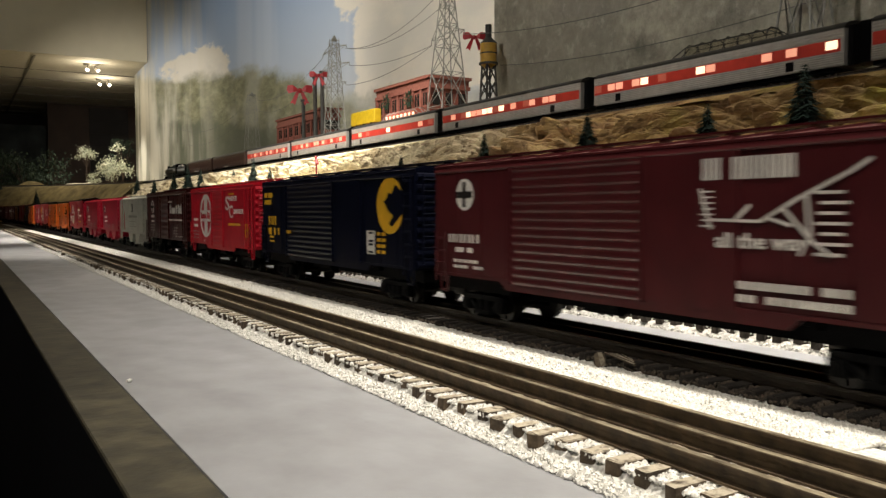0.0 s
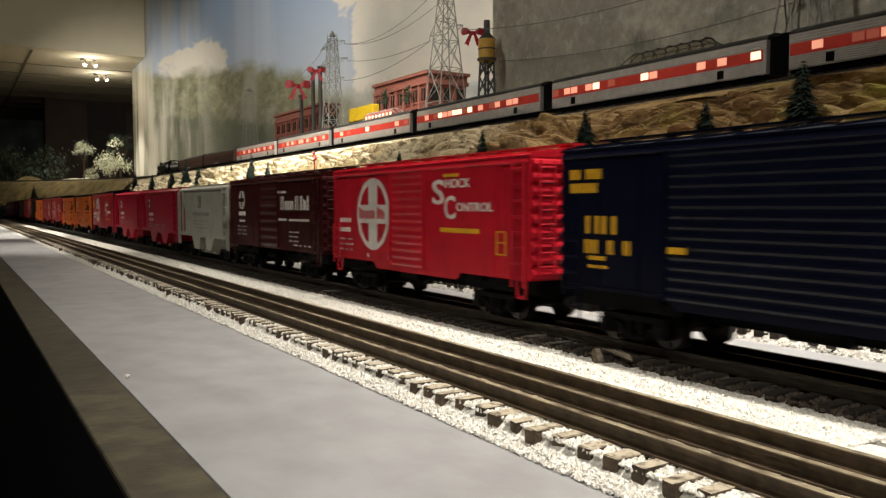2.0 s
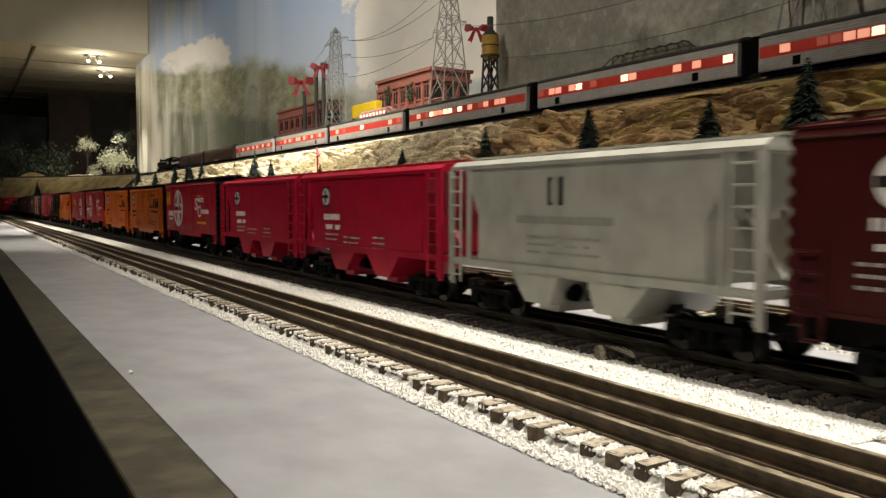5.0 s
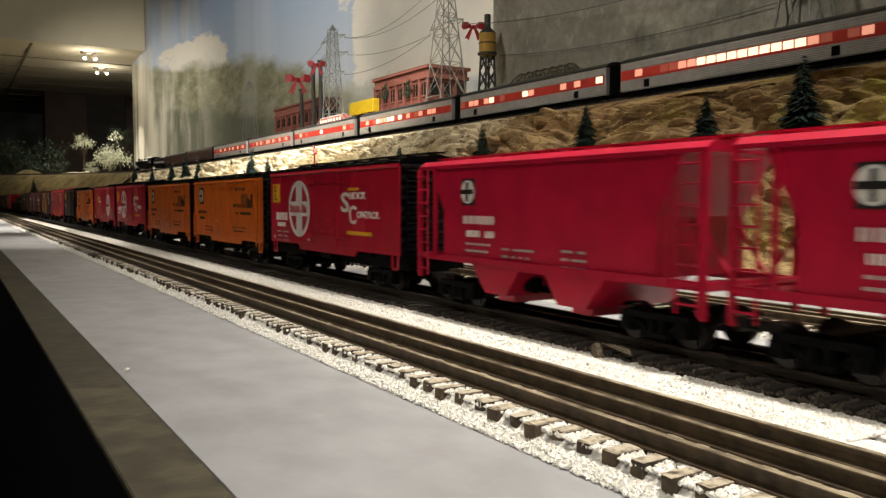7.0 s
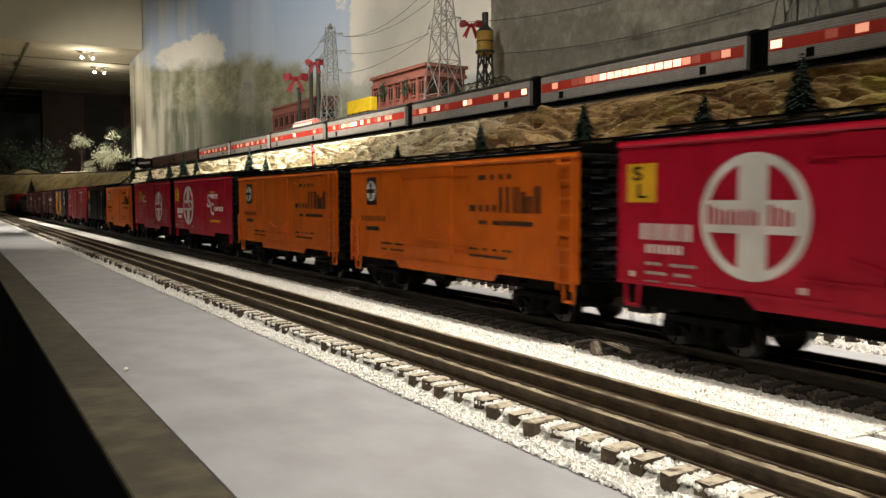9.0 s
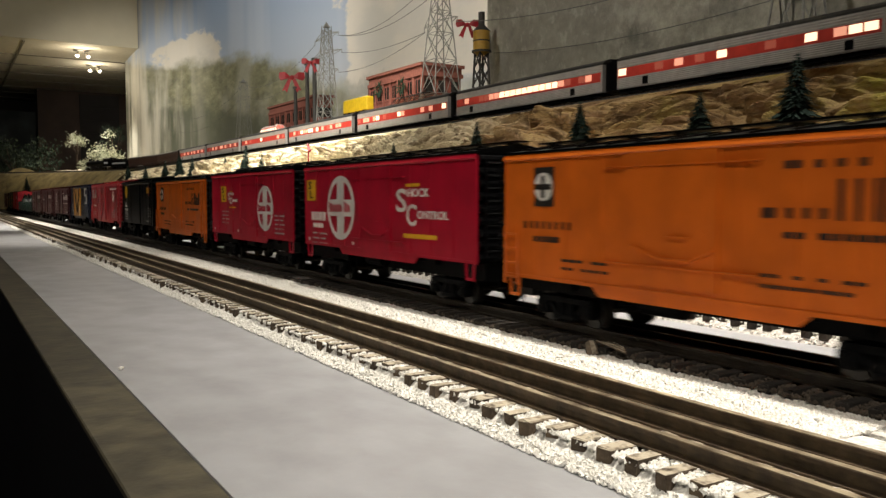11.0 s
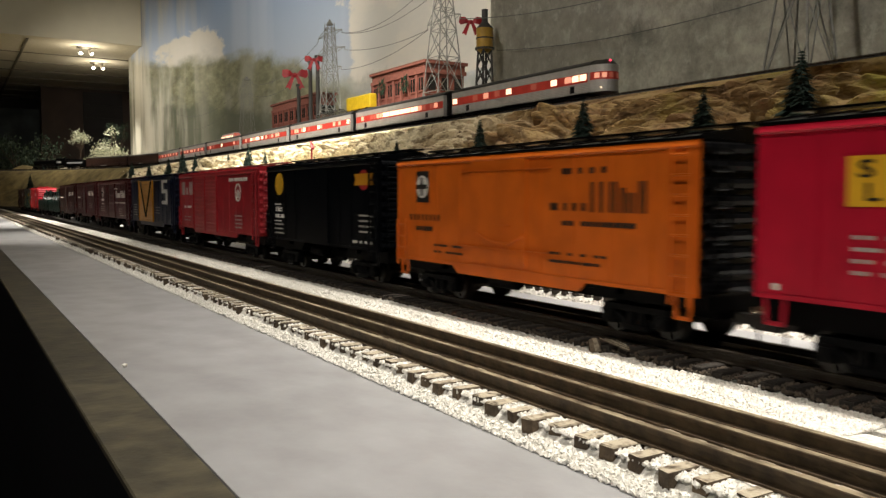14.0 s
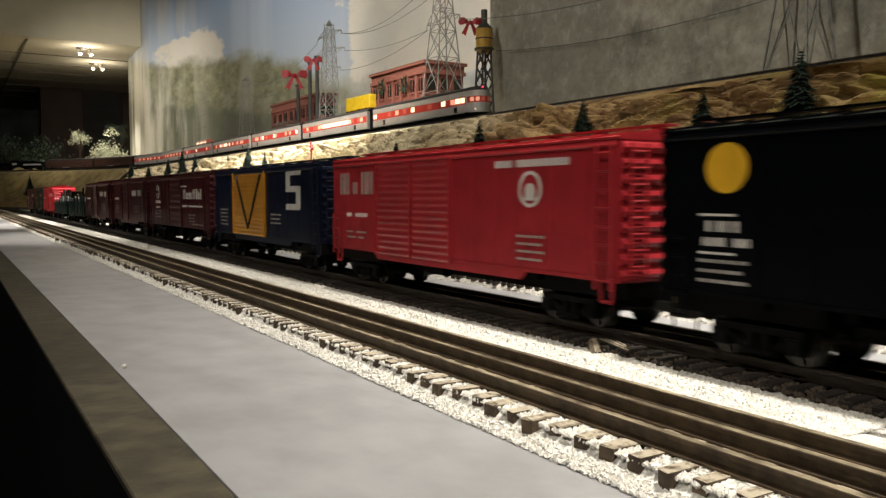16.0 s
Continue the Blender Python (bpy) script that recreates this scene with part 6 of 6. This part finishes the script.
# twin lamps under the low ceiling
M_BULB = mat("lamp_face", (1.0, 0.9, 0.75), rough=0.3, glow=9.0, glow_colour=(1.0, 0.88, 0.70))
M_FIX = mat("lamp_housing", (0.30, 0.28, 0.24), rough=0.5, metal=0.4)
for x, y in TWIN:
    t = thing("ceiling_spotlight", "twin spotlight with glowing bulbs under the ceiling", "spotlight", pose(x, y, EZ + 1.345), "ceiling spotlights")
    bm = B(); box(bm, -0.065, 0.065, -0.02, 0.02, -0.014, 0.0); part("base", bm, M_FIX, t, bevel=0.004)
    for d, tilt in ((-0.024, -0.012), (0.034, 0.022)):
        bm = B(); rod(bm, (d, 0, -0.012), (d, -0.01, -0.034), 0.008, 8); rod(bm, (d, -0.01, -0.034), (d + tilt, -0.035, -0.062), 0.014, 14, 0.018)
        lamp = part("lamp_head", bm, M_FIX, t)
        bm = B(); rod(bm, (d + tilt, -0.035, -0.062), (d + tilt * 1.1, -0.039, -0.066), 0.016, 14, 0.012)
        part("bulb", bm, M_BULB, lamp, "glowing bulb")


# lattice power pylons
M_PYLON = mat("grey_pylon_plastic", (0.27, 0.27, 0.25), (0.17, 0.17, 0.155), 60, 0.6)


def pylon(x, y, top, half, arms, label, z0=UPPER_Z - 0.0122, r=0.0022, turn=0.0, panel=1.15, peak=0.34):
    t = thing("power_pylon", label, "pylon", pose(x, y, z0, 0, 0, turn), "power pylons")
    h = EZ + top - z0
    def w(k):
        return half * (1 - (1 - peak) * k)
    def c(i, k):
        a = w(k)
        return Vector(((-a, -a), (a, -a), (a, a), (-a, a))[i % 4] + (k * h,))
    for i in range(4):
        bm = B(); rod(bm, c(i, 0), c(i, 1), r, 5, r * 0.8)
        part("leg", bm, M_PYLON, t)
    bm = B()
    ks = [0.0]
    while ks[-1] < 0.95:
        ks.append(min(1.0, ks[-1] + max(0.045, panel * 2 * w(ks[-1]) / h)))
    for a, b in zip(ks, ks[1:]):
        for i in range(4):
            rod(bm, c(i, a), c(i + 1, b), r * 0.6, 4); rod(bm, c(i + 1, a), c(i, b), r * 0.6, 4); rod(bm, c(i, b), c(i + 1, b), r * 0.6, 4)
    part("bracing", bm, M_PYLON, t)
    for z, reach in arms:
        k = (EZ + z - z0) / h
        for s in (-1, 1):
            bm = B()
            tip = Vector((0, s * reach, k * h))
            for q in (-1, 1):
                rod(bm, (q * w(k), s * w(k), k * h), tip, r * 0.6, 4); rod(bm, (q * w(k), s * w(k), k * h + 0.018), tip, r * 0.6, 4)
            rod(bm, tip, tip - Vector((0, 0, 0.016)), r * 0.6, 5)
            part("cross_arm", bm, M_PYLON, t)
    bm = B(); rod(bm, (0, 0, h * 0.985), (0, 0, h * 1.03), w(1) * 1.2, 4, 0.0008); part("peak", bm, M_PYLON, t)


pylon(1.50, 3.455, 0.785, 0.046, ((0.735, 0.135), (0.655, 0.165), (0.575, 0.125)), "grey lattice model power pylon behind the upper train")
pylon(1.35, 2.215, 0.78, 0.058, ((0.700, 0.09), (0.556, 0.10)), "tall grey lattice model power pylon behind the upper train", peak=0.12)
pylon(1.36, 0.955, 0.62, 0.050, ((0.57, 0.09), (0.49, 0.11)), "pale lattice model power pylon near the cliff wall", r=0.0026, panel=2.2, peak=0.10)
pylon(1.80, 5.6, 0.82, 0.06, ((0.78, 0.13), (0.70, 0.16)), "faint distant lattice power pylon before the backdrop", r=0.0016)

M_WIRE = mat("wire_grey", (0.10, 0.10, 0.095), rough=0.7)


def wire(p, q, sag):
    bm = B()
    p, q = Vector((p[0], p[1], EZ + p[2])), Vector((q[0], q[1], EZ + q[2]))
    pts = [p.lerp(q, k / 14) - Vector((0, 0, sag * 4 * (k / 14) * (1 - k / 14))) for k in range(15)]
    side = (q - p).cross(Vector((0, 0, 1))).normalized() * 0.0011
    rings = [[bm.verts.new(c + o) for o in (side, Vector((0, 0, 0.0011)), -side, Vector((0, 0, -0.0011)))] for c in pts]
    for a, b in zip(rings, rings[1:]):
        for i in range(4):
            bm.faces.new((a[i], a[(i + 1) % 4], b[(i + 1) % 4], b[i]))
    tagged(part("power_line_or_shadow", bm, M_WIRE), "thin sagging grey power line, or the drawn shadow of one", "wire", "power lines")


# the line hung close to the cliff, at x 1.49, draws a wire's shadow
for a, b, s in (((1.35, 2.310, 0.542), (1.50, 3.290, 0.641), 0.022), ((1.35, 2.305, 0.686), (1.50, 3.320, 0.720), 0.045), ((1.35, 2.310, 0.542), (1.50, 3.330, 0.560), 0.03), ((1.35, 2.120, 0.686), (1.50, 3.330, 0.722), 0.06),
                ((1.35, 2.120, 0.686), (1.36, 1.045, 0.555), 0.05), ((1.35, 2.120, 0.542), (1.36, 1.065, 0.475), 0.03), ((1.49, 2.12, 0.46), (1.49, 0.7, 0.45), 0.045),
                ((1.50, 3.620, 0.641), (1.80, 5.44, 0.685), 0.06), ((1.50, 3.590, 0.720), (1.80, 5.47, 0.765), 0.06), ((1.80, 5.73, 0.765), (1.66, 7.2, 0.72), 0.10), ((1.80, 5.76, 0.685), (1.66, 7.2, 0.60), 0.10),
                ((1.36, 0.865, 0.555), (1.49, -0.6, 0.60), 0.03), ((1.36, 0.845, 0.475), (1.49, -0.6, 0.52), 0.03)):
    wire(a, b, s)

# brick buildings behind the upper line
M_BRICK = mat("red_brown_brick", (0.19, 0.058, 0.040), (0.12, 0.036, 0.026), 90, 0.85, bump=0.3, bump_scale=300, patch=0.15)
M_BRICKTRIM = mat("brick_cornice", (0.22, 0.075, 0.052), (0.15, 0.05, 0.036), 90, 0.85)
M_WREATH = mat("wreath_green", (0.02, 0.045, 0.022), rough=0.9)
M_BOW = mat("red_ribbon", (0.36, 0.009, 0.018), (0.24, 0.005, 0.011), 40, 0.5)
M_DARKWIN = mat("dark_window_glass", (0.02, 0.018, 0.016), rough=0.2)
GROUND = UPPER_Z - 0.0122


def building(x0, x1, y0, y1, top, bays, label):
    h = thing("brick_building", label, "building", group="brick buildings")
    z1 = EZ + top
    bm = B(); box(bm, x0, x1, y0, y1, GROUND, z1 - 0.03); part("wall", bm, M_BRICK, h)
    bm = B(); box(bm, x0 - 0.008, x1 + 0.008, y0 - 0.008, y1 + 0.008, z1 - 0.05, z1 - 0.036); box(bm, x0 - 0.012, x1 + 0.012, y0 - 0.012, y1 + 0.012, z1 - 0.012, z1)
    box(bm, x0 - 0.003, x1 + 0.003, y0 - 0.003, y1 + 0.003, z1 - 0.036, z1 - 0.012); part("cornice", bm, M_BRICKTRIM, h)
    bm = B(); box(bm, x0 + 0.012, x1 - 0.012, y0 + 0.012, y1 - 0.012, z1 - 0.001, z1 + 0.002); part("roof", bm, M_ROOF, h)
    w = (y1 - y0) / bays
    for i in range(bays + 1):
        y = y0 + i * w
        bm = B(); box(bm, x0 - 0.006, x0 + 0.001, y - 0.008, y + 0.008, GROUND, z1 - 0.05); part("pilaster", bm, M_BRICKTRIM, h)
    for i in range(bays):
        y = y0 + (i + 0.5) * w
        for zz in (z1 - 0.115, z1 - 0.215):
            if zz < GROUND + 0.02:
                continue
            bm = B(); box(bm, x0 - 0.0022, x0 + 0.001, y - w * 0.26, y + w * 0.26, zz, zz + 0.05)
            win = part("window", bm, M_DARKWIN, h)
            bm = B(); box(bm, x0 - 0.0045, x0, y - w * 0.30, y + w * 0.30, zz - 0.006, zz); box(bm, x0 - 0.0035, x0, y - 0.0015, y + 0.0015, zz, zz + 0.05)
            part("window_sill", bm, M_BRICKTRIM, win)
    n = 3
    for i in range(n):
        x = x0 + (i + 0.5) * (x1 - x0) / n
        bm = B(); box(bm, x - 0.016, x + 0.016, y0 - 0.0022, y0 + 0.001, z1 - 0.115, z1 - 0.065); part("window", bm, M_DARKWIN, h)
    return h


building(1.60, 1.777, 2.7585, 3.2167, 0.532, 7, "red brick model factory with wreaths on its front")
building(1.65, 1.738, 3.9389, 4.6409, 0.540, 8, "dark red brick model warehouse with bows above it")


def wreath(x, y, z, r):
    bm = B()
    rnd = random.Random(5)
    for k in range(60):
        w = k * 0.42
        p = Vector((x - 0.008 - rnd.random() * 0.006, y + r * math.cos(w), z + r * math.sin(w)))
        rod(bm, p, p + Vector((rnd.gauss(0, 1) * 0.006, rnd.gauss(0, 1) * 0.009, rnd.gauss(0, 1) * 0.009)), 0.0016, 4)
    tagged(part("wreath", bm, M_WREATH), "small dark green wreath on the brick front", "wreath", "wreaths")


wreath(1.592, 2.90, EZ + 0.452, 0.022); wreath(1.592, 3.10, EZ + 0.462, 0.022)


def bow(x, y, z, k, label="red ribbon bow with two loops and tails"):
    t = thing("ribbon_bow", label, "bow", pose(x, y, z, 0, 0, 62), "red bows")
    for s in (-1, 1):
        bm = B()
        pts = [(0, 0), (0.5, 0.42), (0.95, 0.40), (1.0, 0.0), (0.85, -0.22), (0.45, -0.12)]
        v = [bm.verts.new((-0.12 * k * math.sin(3 * a) - 0.02 * k, s * a * k, b * k)) for a, b in pts]
        g = [bm.verts.new(p.co + Vector((0.16 * k, 0, 0))) for p in v]
        bm.faces.new(v); bm.faces.new(g[::-1])
        for i in range(len(v)):
            bm.faces.new((v[i], g[i], g[(i + 1) % len(v)], v[(i + 1) % len(v)]))
        part("loop", bm, M_BOW, t)
        bm = B()
        f = [(0.0, 0.0), (0.28, -0.1), (0.75, -1.0), (0.55, -0.95), (0.38, -1.15)]
        v = [bm.verts.new((-0.03 * k, s * a * k, b * k)) for a, b in f]
        g = [bm.verts.new(p.co + Vector((0.05 * k, 0, 0))) for p in v]
        bm.faces.new(v); bm.faces.new(g[::-1])
        for i in range(len(v)):
            bm.faces.new((v[i], g[i], g[(i + 1) % len(v)], v[(i + 1) % len(v)]))
        part("ribbon_tail", bm, M_BOW, t)
    bm = B(); bmesh.ops.create_icosphere(bm, subdivisions=2, radius=0.2 * k); part("knot", bm, M_BOW, t)


# posts with bows beside the warehouse
M_POST = mat("dark_lamp_post", (0.035, 0.033, 0.03), rough=0.6)
for y, zt, by, bz, k in ((3.845, 0.545, 3.845, 0.600, 0.064), (3.69, 0.640, None, 0, 0), (3.60, 0.650, 3.60, 0.640, 0.044)):
    bm = B()
    rod(bm, (1.50, y, GROUND), (1.50, y, EZ + zt), 0.011, 8, 0.009); rod(bm, (1.50, y, GROUND), (1.50, y, GROUND + 0.02), 0.02, 10, 0.014); rod(bm, (1.50, y, EZ + zt), (1.50, y, EZ + zt + 0.012), 0.014, 8)
    tagged(part("post", bm, M_POST), "dark round post standing behind the upper line", "post", "dark posts")
    if by:
        bow(1.482, by, EZ + bz, k)

# yellow trailer on a raised dock
bm = B(); box(bm, 1.46, 1.58, 2.93, 3.33, GROUND, EZ + 0.354)
tagged(part("loading_dock", bm, M_BRICK, bevel=0.003), "dark brick loading dock behind the upper line", "dock")
M_YELBOX = paint("yellow_trailer_paint", (0.48, 0.33, 0.015))
t = thing("yellow_trailer", "bright yellow model box trailer on the dock", "trailer")
bm = B(); box(bm, 1.487, 1.520, 3.020, 3.252, EZ + 0.366, EZ + 0.424); part("body", bm, M_YELBOX, t, bevel=0.003)
bm = B(); box(bm, 1.490, 1.517, 3.025, 3.245, EZ + 0.361, EZ + 0.3658); part("chassis", bm, M_BLACK, t)
for y in (3.05, 3.12, 3.19, 3.24):
    bm = B(); rod(bm, (1.484, y, EZ + 0.361), (1.522, y, EZ + 0.361), 0.007, 12); part("wheel", bm, M_BLACK, t)

# small water tower with a bow
t = thing("water_tower", "small yellow model water tower on dark lattice legs", "water tower", pose(1.42, 2.086, GROUND), group="")
hb = EZ + 0.452 - GROUND
for i in range(4):
    a = math.pi / 4 + i * math.pi / 2
    bm = B(); rod(bm, (0.034 * math.cos(a), 0.034 * math.sin(a), 0), (0.020 * math.cos(a), 0.020 * math.sin(a), hb), 0.0035, 6); part("leg", bm, M_POST, t)
bm = B()
for k in range(5):
    f0, f1 = k / 5, (k + 1) / 5
    for i in range(4):
        a, b = math.pi / 4 + i * math.pi / 2, math.pi / 4 + (i + 1) * math.pi / 2
        r0, r1 = 0.034 - 0.014 * f0, 0.034 - 0.014 * f1
        rod(bm, (r0 * math.cos(a), r0 * math.sin(a), hb * f0), (r1 * math.cos(b), r1 * math.sin(b), hb * f1), 0.0018, 4)
        rod(bm, (r0 * math.cos(b), r0 * math.sin(b), hb * f0), (r1 * math.cos(a), r1 * math.sin(a), hb * f1), 0.0018, 4)
part("bracing", bm, M_POST, t)
M_TANK = paint("tank_yellow_paint", (0.42, 0.25, 0.04))
bm = B(); rod(bm, (0, 0, hb), (0, 0, hb + 0.062), 0.026, 20); rod(bm, (0, 0, hb - 0.012), (0, 0, hb), 0.014, 20, 0.026); part("tank", bm, M_TANK, t)
bm = B(); rod(bm, (0, 0, hb - 0.002), (0, 0, hb + 0.004), 0.030, 20); rod(bm, (0, 0, hb + 0.030), (0, 0, hb + 0.034), 0.0272, 20); part("walkway", bm, M_POST, t)
bm = B(); rod(bm, (0, 0, hb + 0.062), (0, 0, hb + 0.085), 0.028, 20, 0.006); rod(bm, (0, 0, hb + 0.08), (0, 0, hb + 0.12), 0.010, 8); part("cap", bm, M_POST, t)
bow(1.385, 2.112, EZ + 0.535, 0.036)

# red marker post on the slope, and the pale twig by the main track
bm = B()
z = EZ + slope_z(0.96, 2.357) - 0.004
rod(bm, (0.96, 2.357, z), (0.96, 2.357, EZ + 0.168), 0.0025, 6); rod(bm, (0.96, 2.349, EZ + 0.146), (0.96, 2.365, EZ + 0.171), 0.006, 6, 0.003)
tagged(part("marker_post", bm, M_BOW), "small red marker post on the pale rocks", "post")
bm = B()
for k in range(4):
    a, b = 0.272 + 0.002 * k, 0.300 - 0.003 * k
    rod(bm, (MAIN_X - 0.036 + 0.0015 * k, a, ZR - 0.0045 + 0.0006 * (k % 2)), (MAIN_X - 0.029 + 0.001 * k, b, ZR - 0.0035), 0.0007, 5, 0.0004)
rod(bm, (MAIN_X - 0.036, 0.294, ZR - 0.0105), (MAIN_X - 0.033, 0.300, ZR - 0.0045), 0.0036, 8, 0.0028)
tagged(part("track_switch_lever", bm, M_TIE), "pale dusty lever beside the main track", "lever")
# how far each train has gone: seconds, metres
FREIGHT_RUN = [(0, 0.0), (2, 0.4845), (4, 0.9665), (6.5, 1.574), (9, 2.191), (11.5, 2.822), (12.5, 3.072), (13.5, 3.328), (14, 3.457), (15, 3.715), (16, 3.984)]
COACH_RUN = [(0, -0.133), (0.5, -0.065), (1, -0.023), (1.5, -0.003), (2, 0), (3, 0.002), (4.2, 0.004), (4.8, 0.04), (5.6, 0.160), (6.5, 0.308), (7, 0.383), (7.5, 0.452), (8, 0.512),
             (8.5, 0.570), (9, 0.632), (10.2, 0.815), (11.5, 1.07), (12, 1.16), (12.5, 1.255), (13, 1.364), (13.5, 1.483), (14, 1.605), (14.5, 1.724), (15, 1.843), (15.5, 1.958), (16, 2.072)]


def motions():
    for car, u in FREIGHT:
        rows = []
        for t, s in FREIGHT_RUN:
            x, y, w = main_way(u - s)
            rows.append((t, pose(x, y, ZR, 0, 0, w)))
        walk(car, rows)
    # wheels: one rolling wheelset of each train is keyed, the others turn alike
    for wheels, run, sign in ((FREIGHT_WHEELS, FREIGHT_RUN, 1), (COACH_WHEELS, COACH_RUN, -1)):
        rows = []
        for k in range(401):
            t = k * 0.04
            s = float(np.interp(t, [a for a, _ in run], [b for _, b in run]))
            rows.append((t, pose(0, 0, 0, math.degrees(sign * s / 0.0086))))
        walk(wheels[0], rows)
        keys = wheels[0].animation_data
        for w in wheels[1:]:
            w.rotation_mode = "QUATERNION"
            w.animation_data_create().action = keys.action
            w.animation_data.action_slot = keys.action_slot
    for car, u in COACHES:
        rows = []
        for t, s in COACH_RUN:
            x, y, w = upper_way(u + s)
            rows.append((t, pose(x, y, UPPER_Z, 0, 0, w)))
        walk(car, rows)


motions()
